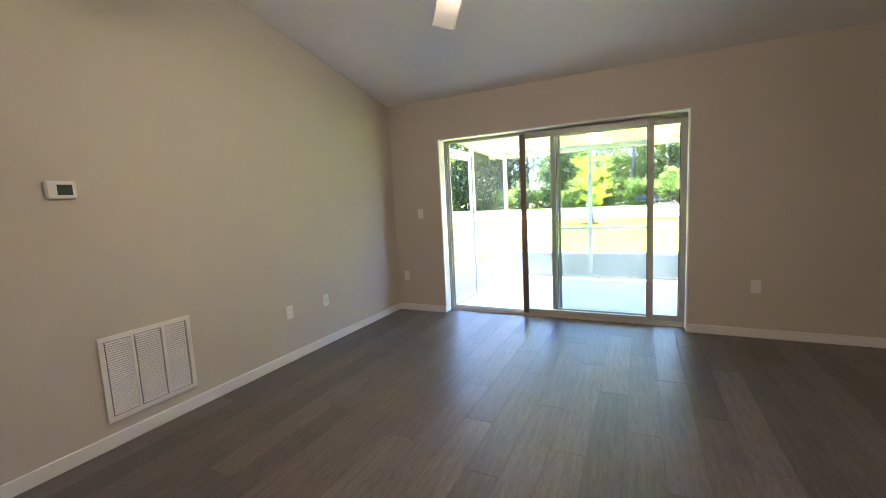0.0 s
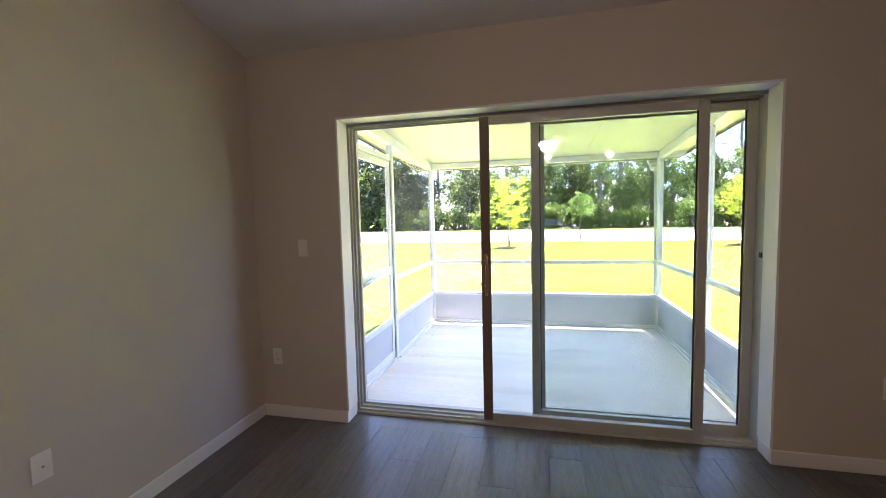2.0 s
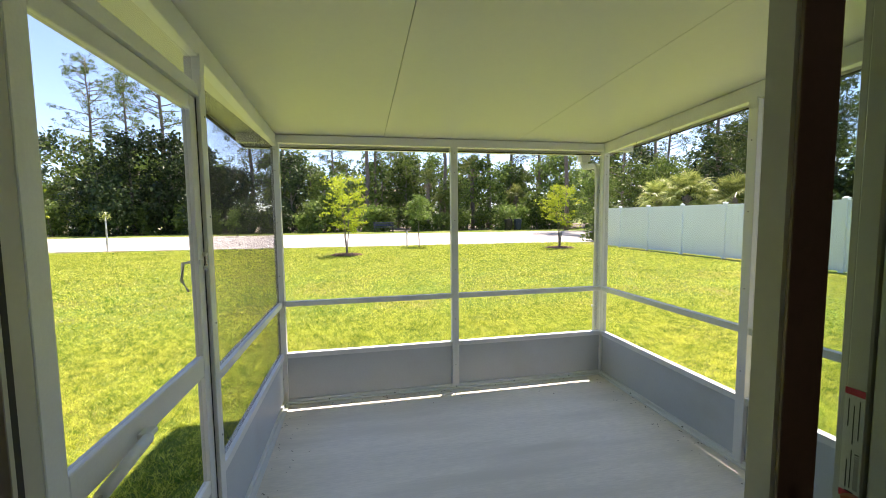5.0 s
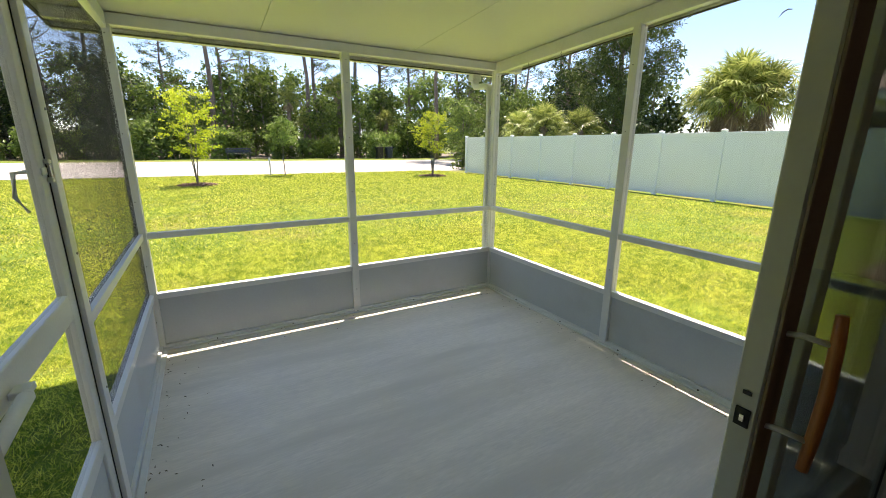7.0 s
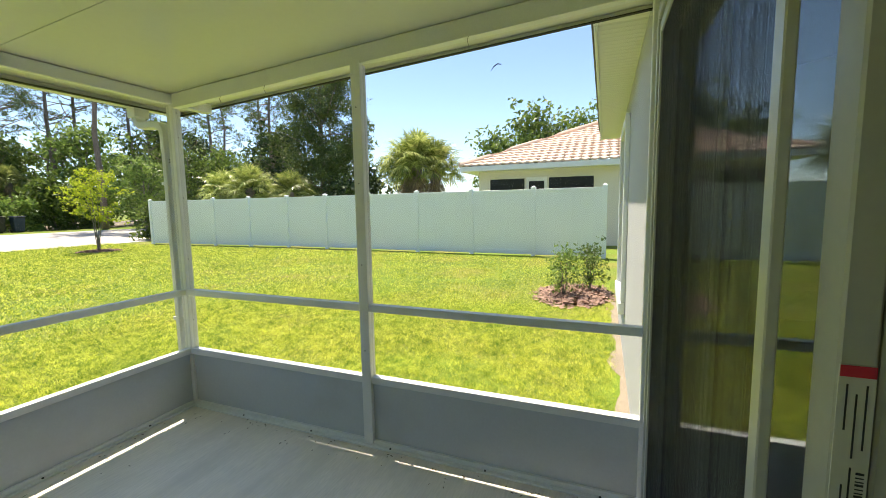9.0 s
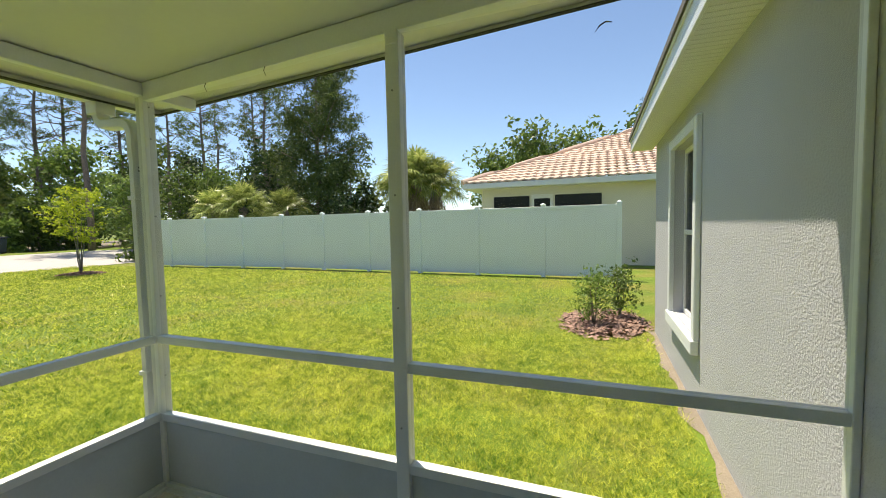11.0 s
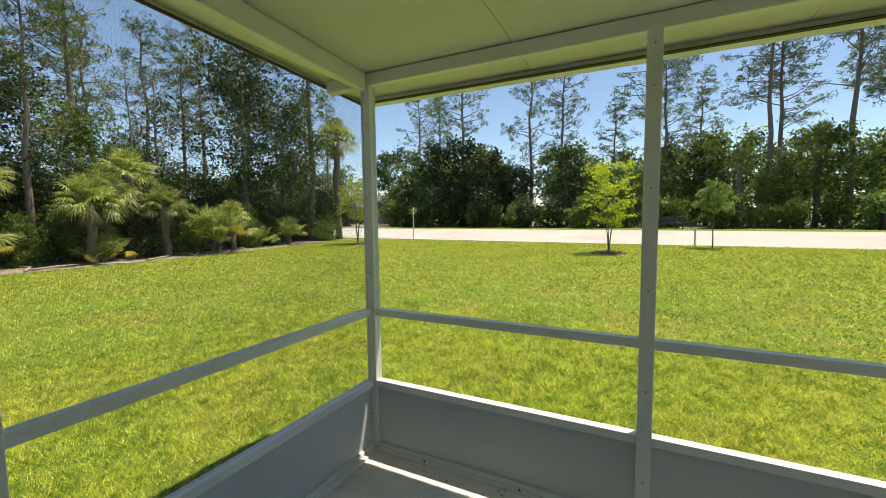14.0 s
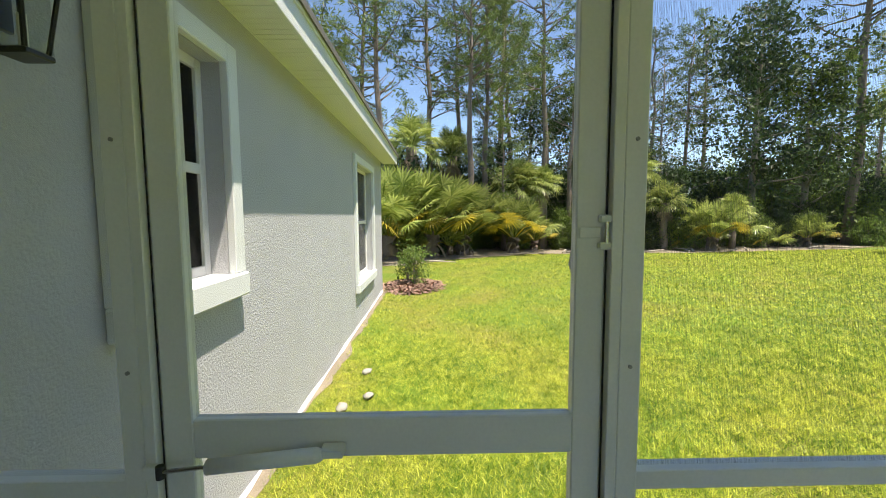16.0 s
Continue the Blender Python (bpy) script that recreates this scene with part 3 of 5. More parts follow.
roof_edge = thing("porch_roof_edge", ((RX0 + RX1) / 2, RY1, porch_ceil(RY1)), "white aluminium fascia and gutter round the porch roof", "roof edge", kind="structure")


def slope_bar(x0, x1, y0, y1, dz0, dz1):
    """A bar that follows the fall of the porch roof."""
    bm = solid((x0, y0, dz0), (x1, y1, dz1), 0.002)
    for v in bm.verts:
        v.co.z += porch_ceil(v.co.y)
    return bm


for x0, x1 in ((RX0 - 0.014, RX0 - 0.002), (RX1 + 0.002, RX1 + 0.014)):
    part("side_fascia", slope_bar(x0, x1, YE, RY1, -0.022, 0.085), ALU, roof_edge)
    s = 1 if x0 < 0 else -1
    xm = x0 if s > 0 else x1
    part("drip_lip", slope_bar(min(xm, xm + s * 0.03), max(xm, xm + s * 0.03), YE, RY1, -0.028, -0.0225), GASKET, roof_edge)
GB = porch_ceil(RY1) - 0.03
part("gutter", solid((RX0 - 0.014, RY1 + 0.002, GB), (RX1 + 0.014, RY1 + 0.11, GB + 0.004), 0.001), ALU, roof_edge)
part("gutter_front", solid((RX0 - 0.014, RY1 + 0.106, GB + 0.0045), (RX1 + 0.014, RY1 + 0.11, GB + 0.12), 0.001), ALU, roof_edge)
part("gutter_back", solid((RX0 - 0.014, RY1 + 0.002, GB + 0.0045), (RX1 + 0.014, RY1 + 0.006, GB + 0.1), 0.001), ALU, roof_edge)
part("gutter_lip", solid((RX0, RY1 - 0.03, GB - 0.006), (RX1, RY1 + 0.012, GB - 0.001), 0.001), GASKET, roof_edge)

enc = thing("screen_enclosure", ((PORCH_L + PORCH_R) / 2, 1.9, PF), "white aluminium screen enclosure with solid kick panels", "screen enclosure")
W = 0.066
KT, RT = 0.277, 0.747
BEAM_B, BEAM_T = 2.135, porch_ceil(PORCH_F)
# long header beams under the roof
part("front_beam", solid((PORCH_L - 0.29, PORCH_F - 0.055, BEAM_B), (PORCH_R + 0.31, PORCH_F + 0.02, BEAM_T - 0.003), 0.003), ALU, enc)
for xc in (PORCH_L, PORCH_R):
    bm = solid((xc - 0.028, YE, -0.105), (xc + 0.028, PORCH_F - 0.056, -0.003), 0.003)
    for v in bm.verts:
        v.co.z += porch_ceil(v.co.y)
    part("side_beam", bm, ALU, enc)


def post(x, y, z1, sx=W, sy=W, z0=PF):
    p = part("post", solid((x - sx / 2, y - sy / 2, z0), (x + sx / 2, y + sy / 2, z1), 0.003), ALU, enc)
    return p


def screw(x, y, z, axis):
    bm = bmesh.new()
    d = Vector((0.003, 0, 0)) if axis == "x" else Vector((0, 0.003, 0))
    c = Vector((x, y, z))
    cyl(bm, c - d, c + d, 0.0045, seg=8)
    return bm


FY = PORCH_F - 0.018
fposts = (PORCH_L + 0.012, 1.30, PORCH_R + 0.008)
for x in fposts:
    p = post(x, FY, BEAM_B + 0.06 if x == 1.30 else BEAM_B - 0.001)
    for z in (0.05, 0.5, 0.98, 1.45, 1.9, 2.08):
        part("screw", screw(x, FY - W / 2 - 0.001, z, "y"), SCREW, p)
sposts = ((PORCH_L, 0.665 + 0.04), (PORCH_L, 1.81), (PORCH_R, 1.905))
for x, y in sposts:
    p = post(x, y, porch_ceil(y) - 0.106, sy=0.05 if x == PORCH_L else W)
    s = 1 if x == PORCH_L else -1
    for z in (0.45, 1.0, 1.5, 1.95):
        part("screw", screw(x + s * (W / 2 + 0.001), y, z, "x"), SCREW, p)
    part("post_bracket", solid((x - s * 0.0, y - 0.026, porch_ceil(y) - 0.16), (x + s * (W / 2 + 0.002), y + 0.026, porch_ceil(y) - 0.09), 0.001), ALU, p)
for x in (PORCH_L, PORCH_R):
    post(x, YE + 0.0135, porch_ceil(YE + 0.05) - 0.106, 0.05, 0.025)


def bay(p0, p1, rail=True, material=SCREEN, kick=True, woven=False):
    """One bay: kick panel, its cap and base rails, the chair rail and the screen."""
    (x0, y0), (x1, y1) = p0, p1
    along_x = abs(x1 - x0) > abs(y1 - y0)
    def bar(name, z0, z1, half, mt, bev=0.002, kids=None):
        if along_x:
            return part(name, solid((x0, y0 - half, z0), (x1, y0 + half, z1), bev), mt, kids or enc)
        return part(name, solid((x0 - half, y0, z0), (x0 + half, y1, z1), bev), mt, kids or enc)
    if kick:
        bar("base_rail", PF, PF + 0.035, 0.024, ALU)
        bar("kick_panel", PF + 0.035, KT - 0.045, 0.006, KICK, 0.001)
        bar("kick_cap", KT - 0.045, KT, 0.025, ALU)
    if rail:
        bar("chair_rail", RT - 0.045, RT, 0.024, ALU)
    ztop = BEAM_B if along_x else min(porch_ceil(y0), porch_ceil(y1)) - 0.106
    if woven:
        strands("screen", y0, y1, "y", KT, ztop, x0, enc, d=0.00021)
        return
    s = bar("screen", (KT if kick else PF) + 0.001, ztop - 0.001, 0.0006, material, 0)
    s.visible_shadow = False


h = W / 2
bay((fposts[0] + h, FY), (fposts[1] - h, FY))
bay((fposts[1] + h, FY), (fposts[2] - h, FY))
bay((PORCH_L, 1.81 + 0.025), (PORCH_L, FY - h), woven=True)
bay((PORCH_L, YE + 0.027), (PORCH_L, 0.705 - 0.025))
bay((PORCH_R, 1.905 + h), (PORCH_R, FY - h))
bay((PORCH_R, YE + 0.027), (PORCH_R, 1.905 - h))
# base angles with screws on the slab
for a, b in (((PORCH_L + 0.03, FY - 0.055, PF), (PORCH_R - 0.03, FY - 0.026, PF + 0.012)), ((PORCH_R - 0.056, 0.3, PF), (PORCH_R - 0.026, FY - 0.06, PF + 0.012)), ((PORCH_L + 0.026, 1.83, PF), (PORCH_L + 0.056, FY - 0.06, PF + 0.012))):
    part("base_angle", solid(a, b, 0.002), ALU, enc)
for i in range(5):
    part("angle_screw", cyl(bmesh.new(), (0.1 + i * 0.6, FY - 0.042, PF + 0.012), (0.1 + i * 0.6, FY - 0.042, PF + 0.018), 0.006, seg=8), GASKET, enc)
    part("angle_screw", cyl(bmesh.new(), (PORCH_R - 0.042, 0.5 + i * 0.62, PF + 0.012), (PORCH_R - 0.042, 0.5 + i * 0.62, PF + 0.018), 0.006, seg=8), GASKET, enc)

# screen door in the left side
DY0, DY1, DH = 0.735, 1.782, 2.02
part("door_jamb", solid((PORCH_L - 0.02, DY0 - 0.004, PF), (PORCH_L + 0.035, DY0 + 0.0205, DH + 0.03), 0.002), ALU, enc)
part("door_jamb", solid((PORCH_L - 0.02, DY1 - 0.022, PF), (PORCH_L + 0.035, DY1 + 0.002, DH + 0.03), 0.002), ALU, enc)
part("door_header", solid((PORCH_L - 0.025, DY0 + 0.021, DH + 0.006), (PORCH_L + 0.03, DY1 - 0.023, DH + 0.06), 0.002), ALU, enc)
part("threshold", solid((PORCH_L - 0.03, DY0 + 0.021, PF), (PORCH_L + 0.03, DY1 - 0.023, PF + 0.025), 0.003), ALU, enc)
s = part("transom_screen", solid((PORCH_L - 0.0006, DY0, DH + 0.061), (PORCH_L + 0.0006, DY1, 2.2), 0), SCREEN, enc)
s.visible_shadow = False
sd = thing("screen_door", (PORCH_L, (DY0 + DY1) / 2, PF + 0.025), "closed white aluminium screen door with a closer and latch", "screen door")
a, b, zb, dx = DY0 + 0.026, DY1 - 0.028, PF + 0.035, 0.016
SW = 0.066
for y in (a, b - SW):
    part("stile", solid((PORCH_L - dx, y, zb), (PORCH_L + dx, y + SW, DH), 0.003), ALU, sd)
for z0, z1 in ((zb, zb + 0.08), (0.24, 0.30), (0.79, 0.882), (DH - 0.066, DH)):
    part("rail", solid((PORCH_L - dx, a + SW, z0), (PORCH_L + dx, b - SW, z1), 0.003), ALU, sd)
part("kick_panel", solid((PORCH_L - 0.005, a + SW, zb + 0.08), (PORCH_L + 0.005, b - SW, 0.24), 0), KICK, sd)
for z0, z1 in ((0.30, 0.79), (0.882, DH - 0.066)):
    part("screen", solid((PORCH_L - 0.0006, a + SW, z0), (PORCH_L + 0.0006, b - SW, z1), 0), SCREEN, sd).visible_shadow = False
# black strip standing in for the shaded gap between jamb and stile
part("hinge_gap", solid((PORCH_L + 0.0165, a - 0.0025, zb), (PORCH_L + 0.0195, a + 0.001, DH), 0.001), GASKET, sd)
part("stop_strip", solid((PORCH_L + 0.0165, b - 0.001, zb), (PORCH_L + 0.0195, b + 0.0035, DH), 0.001), GASKET, sd)
# pneumatic closer
cx = PORCH_L + 0.05
closer = part("door_closer", cyl(bmesh.new(), (cx, 0.875, 0.793), (cx, 1.11, 0.815), 0.017, seg=20), ALU, sd, "grey cylindrical pneumatic closer", True)
part("closer_rod", cyl(bmesh.new(), (cx, 0.76, 0.782), (cx, 0.875, 0.793), 0.005), CHROME, closer)
part("closer_cap", cyl(bmesh.new(), (cx, 1.11, 0.815), (cx, 1.125, 0.8165), 0.0175, 0.012, 20), ALU, closer)
part("closer_bracket", solid((PORCH_L + 0.0165, 1.12, 0.808), (cx + 0.004, 1.17, 0.826), 0.002), ALU, closer)
part("jamb_bracket", solid((PORCH_L + 0.0355, 0.735, 0.765), (cx + 0.006, 0.765, 0.795), 0.002), ALU, closer)
part("hinge_pin", cyl(bmesh.new(), (cx, 0.772, 0.768), (cx, 0.772, 0.797), 0.009), BLACK, closer)
# latch
latch = part("latch", solid((PORCH_L + 0.0165, b - 0.06, 1.287), (PORCH_L + 0.022, b - 0.012, 1.312), 0.002), ALU, sd, "white latch with a worn metal pin")
part("latch_pin", cyl(bmesh.new(), (PORCH_L + 0.026, b - 0.002, 1.27), (PORCH_L + 0.026, b - 0.002, 1.33), 0.005), CHROME, latch)
for z in (1.262, 1.322):
    part("latch_knuckle", solid((PORCH_L + 0.0165, b - 0.02, z), (PORCH_L + 0.033, b + 0.008, z + 0.017), 0.004), ALU, latch)
vs, fs = tube([(PORCH_L - 0.02, b - 0.03, 1.3), (PORCH_L - 0.055, b - 0.04, 1.295), (PORCH_L - 0.06, b - 0.05, 1.22), (PORCH_L - 0.035, b - 0.05, 1.17)], [0.008, 0.008, 0.007, 0.006], 8)
raw("outer_handle", [Vector(v) - sd.location for v in vs], fs, ALU, sd, "curved outside pull", True)
for z in (0.1, 1.0, 1.85):
    part("hinge", cyl(bmesh.new(), (PORCH_L - 0.024, DY0 + 0.022, z), (PORCH_L - 0.024, DY0 + 0.022, z + 0.09), 0.007), ALU, sd)

pad = thing("step_pad", (-0.92, 1.29, GZ), "pale square concrete step pad on the lawn by the screen door", "step pad")
bm = solid((-1.345, 0.78, GZ - 0.06), (-0.47, 1.80, GZ + 0.032), 0.012)
bmesh.ops.rotate(bm, cent=(-0.92, 1.29, GZ), matrix=Matrix.Rotation(radians(-1.5), 3, "Z"), verts=bm.verts)
part("slab", bm, mat("pale_concrete", (0.52, 0.51, 0.49), 0.85, vary=0.1, scale=4, fine=70, bump=0.3, stain=(0.42, 0.41, 0.39), stain_scale=5.0), pad)

# downspout: drops from the gutter, jogs back to the corner post, runs to the ground
ds = thing("downspout", (2.83, 3.685, GZ), "white ribbed downspout beside the corner post", "downspout")
DX = 2.885


def square_tube(pts, wx, wy):
    """A tube of eased rectangular section through points; its wide side stays level."""
    vs, fs = [], []
    for i, p in enumerate(pts):
        p = Vector(p)
        d = (Vector(pts[min(i + 1, len(pts) - 1)]) - Vector(pts[max(i - 1, 0)])).normalized()
        u = Vector((1, 0, 0))
        u = (u - d * u.dot(d)).normalized()
        w = d.cross(u).normalized()
        for cu, cw in ((-1, -0.7), (-0.7, -1), (0.7, -1), (1, -0.7), (1, 0.7), (0.7, 1), (-0.7, 1), (-1, 0.7)):
            vs.append(p + u * cu * wx / 2 + w * cw * wy / 2)
    n = 8
    for i in range(len(pts) - 1):
        for k in range(n):
            k2 = (k + 1) % n
            fs.append((i * n + k, i * n + k2, (i + 1) * n + k2, (i + 1) * n + k))
    fs += [tuple(range(n - 1, -1, -1)), tuple(range((len(pts) - 1) * n, len(pts) * n))]
    return vs, fs


def local(vs, ob):
    return [Vector(v) - root_of(ob).location for v in vs]


gx = 2.90
PY = FY + 0.085
bend = [(gx, RY1 + 0.05, GB), (gx, RY1 + 0.05, GB - 0.07)]
for k in range(1, 7):
    a = math.pi / 2 * k / 6
    bend.append((gx, RY1 + 0.05 - 0.07 * (1 - math.cos(a)), GB - 0.07 - 0.07 * math.sin(a)))
bend.append((gx - 0.01, PY + 0.10, GB - 0.15))
for k in range(1, 8):
    a = math.pi / 2 * k / 7
    bend.append((DX + (gx - 0.01 - DX) * (1 - k / 7), PY + 0.08 - 0.08 * math.sin(a), GB - 0.155 - 0.09 * (1 - math.cos(a))))
bend.append((DX, PY, GB - 0.36))
vs, fs = square_tube(bend, 0.078, 0.058)
raw("elbow", local(vs, ds), fs, ALU, ds, "", False)
part("outlet_collar", solid((gx - 0.055, RY1 + 0.0, GB - 0.075), (gx + 0.055, RY1 + 0.10, GB - 0.001), 0.004), ALU, ds)
vs, fs = square_tube([(DX, PY, GB - 0.34), (DX, PY, 1.0), (DX, PY, -0.1), (DX, PY + 0.03, -0.16), (DX, PY + 0.12, -0.19)], 0.072, 0.052)
raw("pipe", local(vs, ds), fs, ALU, ds)
for z in (0.5, 1.55):
    part("strap", solid((DX - 0.045, PY - 0.035, z), (DX + 0.045, PY + 0.035, z + 0.025), 0.002), ALU, ds)
for z in (1.72, 1.74):
    part("pipe_screw", cyl(bmesh.new(), (DX - 0.01, PY - 0.031, z), (DX - 0.01, PY - 0.023, z), 0.005, seg=8), GASKET, ds)

# cobweb-like fixing clips hanging from the beams
for x, y in ((PORCH_R - 0.03, 2.6), (PORCH_R - 0.03, 3.0), (PORCH_R - 0.03, 1.2)):
    z = porch_ceil(y) - 0.105
    vs, fs = tube([(x, y, z), (x - 0.006, y + 0.004, z - 0.02), (x + 0.004, y, z - 0.045)], [0.0018, 0.0015, 0.001], 5)
    c = tagged(raw("wire_clip", vs, fs, BLACK), "bent dark wire end hanging from the beam", "wire")

vs, fs = tube([(PORCH_R, 1.03, 2.085), (PORCH_R, 1.05, 2.09), (PORCH_R, 1.07, 2.08), (PORCH_R, 1.085, 2.06)], [0.002, 0.003, 0.003, 0.0015], 5)
tagged(raw("wire_scrap", vs, fs, BLACK), "short dark bent scrap caught in the screen", "wire")

# dry leaf bits and grit blown against the edges of the slab
dg = np.random.default_rng(17)
vs, fs = [], []
for k in range(170):
    side = dg.integers(3)
    if side == 0:
        x, y = dg.uniform(PORCH_L + 0.1, PORCH_R - 0.1), FY - 0.06 - abs(dg.normal()) * 0.12
    elif side == 1:
        x, y = PORCH_R - 0.06 - abs(dg.normal()) * 0.1, dg.uniform(0.5, 3.3)
    else:
        x, y = PORCH_L + 0.06 + abs(dg.normal()) * 0.12, dg.uniform(1.7, 3.4)
    l, w, t = dg.uniform(0.003, 0.014), dg.uniform(0.002, 0.005), dg.uniform(0, math.pi)
    c, s_ = math.cos(t), math.sin(t)
    b = len(vs)
    z = PF + 0.0015
    vs += [(x - c * l, y - s_ * l, z), (x + s_ * w, y - c * w, z + 0.003), (x + c * l, y + s_ * l, z + 0.001), (x - s_ * w, y + c * w, z + 0.002)]
    fs.append((b, b + 1, b + 2, b + 3))
tagged(raw("leaf_litter", vs, fs, mat("dry_leaf_bits", (0.10, 0.075, 0.05), 0.9, island=0.5)), "dry leaf bits scattered along the slab edges", "leaf litter", kind="stuff")

# ---- house outside: windows, eave, lantern ----
def window(name, x0, x1, z0, z1):
    """A single-hung window set back in the wall, with a raised stucco band round it."""
    w = thing(name, ((x0 + x1) / 2, YE, z0), "white single-hung window with a raised white stucco band", "window", kind="structure")
    t, d = 0.10, 0.045
    part("band", solid((x0, YE, z0 + t), (x0 + t, YE + d, z1), 0.006), STUCCO_TRIM, w)
    part("band", solid((x1 - t, YE, z0 + t), (x1, YE + d, z1), 0.006), STUCCO_TRIM, w)
    part("band", solid((x0 + t, YE, z1 - t), (x1 - t, YE + d, z1), 0.006), STUCCO_TRIM, w)
    part("window_sill", solid((x0 - 0.0, YE, z0 - 0.02), (x1 + 0.0, YE + d + 0.02, z0 + t), 0.008), STUCCO_TRIM, w)
    ya, yb = 0.17, 0.21
    i0, i1, j0, j1 = x0 + t, x1 - t, z0 + t, z1 - t
    f = 0.05
    zm = (j0 + j1) / 2
    for q0, q1 in (((i0, j0), (i0 + f, j1)), ((i1 - f, j0), (i1, j1)), ((i0 + f, j0), (i1 - f, j0 + f)), ((i0 + f, j1 - f), (i1 - f, j1)), ((i0 + f, zm - 0.025), (i1 - f, zm + 0.025))):
        part("window_frame", solid((q0[0], ya, q0[1]), (q1[0], yb, q1[1]), 0.003), TRIM, w)
    for k0, k1 in ((j0 + f, zm - 0.025), (zm + 0.025, j1 - f)):
        part("pane", solid((i0 + f, 0.187, k0), (i1 - f, 0.193, k1), 0), WINGLASS, w)
    n = int((j1 - j0 - 0.1) / 0.05)
    for i in range(n):
        z = j0 + f + 0.01 + i * 0.05
        part("blind_slat", solid((i0 + f, 0.09, z), (i1 - f, 0.13, z + 0.003), 0), BLIND, w)
    return w


window("window_1", -1.62, -0.71, 0.94, 2.21)
window("window_2", -6.50, -4.85, 0.30, 2.16)
window("window_3", 5.00, 6.30, 0.28, 2.20)

EO, EZ = 0.575, 2.415
for name, x0, x1 in (("eave_west", HX0 - 0.4, RX0 - 0.02), ("eave_east", RX1 + 0.02, HX1 + 0.45)):
    e = thing(name, ((x0 + x1) / 2, YE, EZ), "white vinyl soffit and fascia with a drip edge", "eave", kind="structure")
    n = int((x1 - x0) / 0.2)
    for i in range(n):
        xa, xb = x0 + (x1 - x0) * i / n, x0 + (x1 - x0) * (i + 1) / n
        bm = bmesh.new()
        for k in range(3):
            u = xa + (xb - xa) * k / 3
            box(bm, (u + 0.002, YE, EZ), (u + (xb - xa) / 3 - 0.003, EO, EZ + 0.008))
        part("soffit_panel", bm, SOFFIT, e)
    part("soffit_back", solid((x0, YE, EZ + 0.009), (x1, EO, EZ + 0.014), 0), SOFFIT, e)
    part("fascia", solid((x0, EO + 0.001, EZ - 0.018), (x1, EO + 0.02, EZ + 0.14), 0.003), ALU, e)
    part("drip_edge", solid((x0, EO + 0.021, EZ + 0.125), (x1, EO + 0.034, EZ + 0.15), 0.002), ALU, e)
bm = bmesh.new()
for a, b, t in (((HX0 - 0.4, EO + 0.05, EZ + 0.145), (HX1 + 0.45, -4.6, EZ + 1.55), 0.05), ((HX0 - 0.4, -9.6, EZ + 0.145), (HX1 + 0.45, -4.6, EZ + 1.55), 0.05)):
    lo = [bm.verts.new(c) for c in ((a[0], a[1], a[2]), (b[0], a[1], a[2]), (b[0], b[1], b[2]), (a[0], b[1], b[2]))]
    hi = [bm.verts.new(v.co + Vector((0, 0, t))) for v in lo]
    for f in ((0, 1, 2, 3),):
        bm.faces.new([lo[i] for i in f])
        bm.faces.new([hi[i] for i in reversed(f)])
    for i in range(4):
        bm.faces.new((lo[i], lo[(i + 1) % 4], hi[(i + 1) % 4], hi[i]))
tagged(part("house_roof", bm, SHINGLE), "grey shingle roof of the house", "roof", kind="structure")
# exposed footing strip and bare soil along the wall
for name, x0, x1 in (("footing_west", HX0 + 0.02, PORCH_L - 0.2),):
    vs, fs = [], []
    n = int((x1 - x0) / 0.18)
    for i in range(n + 1):
        x = x0 + (x1 - x0) * i / n
        o = 0.0 + 0.02 * noise.noise(Vector((x * 2.1, 0, 0)))
        z = GZ + 0.03 + 0.03 * noise.noise(Vector((x * 1.3, 3, 0)))
        vs += [(x, YE + 0.001, z), (x, YE + 0.015 + max(o, 0), z - 0.02), (x, YE + 0.03 + max(o, 0), GZ - 0.05)]
    for i in range(n):
        for k in range(2):
            fs.append((i * 3 + k, i * 3 + k + 1, i * 3 + k + 4, i * 3 + k + 3))
    tagged(raw(name, vs, fs, STUCCO_TRIM), "rough pale foot of the stucco wall", "trim", kind="structure")

for name, x0, x1 in (("ground_strip_west", HX0, PORCH_L - 0.15), ("ground_strip_east", PORCH_R + 0.15, HX1)):
    vs, fs = [], []
    n = int((x1 - x0) / 0.12)
    for i in range(n + 1):
        x = x0 + (x1 - x0) * i / n
        o = 0.085 + 0.10 * noise.noise(Vector((x * 1.7, 7, 0))) + 0.05 * noise.noise(Vector((x * 7, 2, 0)))
        vs += [(x, YE, GZ + 0.006), (x, YE + max(o, 0.04), GZ + 0.006)]
    fs = [(2 * i, 2 * i + 2, 2 * i + 3, 2 * i + 1) for i in range(n)]
    tagged(raw(name, vs, fs, SOIL), "bare sandy soil along the foot of the wall", "ground", kind="structure")

lan = thing("wall_lantern", (-0.44, YE, 1.74), "black metal wall lantern with clear glass sides", "lantern")
part("back_plate", solid((-0.49, YE, 1.80), (-0.39, YE + 0.015, 2.0), 0.004), BLACK, lan)
part("arm", solid((-0.455, YE + 0.015, 1.93), (-0.425, YE + 0.075, 1.955), 0.003), BLACK, lan)
lx0, lx1, ly0, ly1 = -0.50, -0.38, YE + 0.02, YE + 0.14
bm = bmesh.new()
m = Matrix.Translation((-0.44, (ly0 + ly1) / 2, 1.985)) @ Matrix.Rotation(radians(45), 4, "Z")
bmesh.ops.create_cone(bm, cap_ends=True, segments=4, radius1=0.118, radius2=0.03, depth=0.07, matrix=m)
part("hood", bm, BLACK, lan)
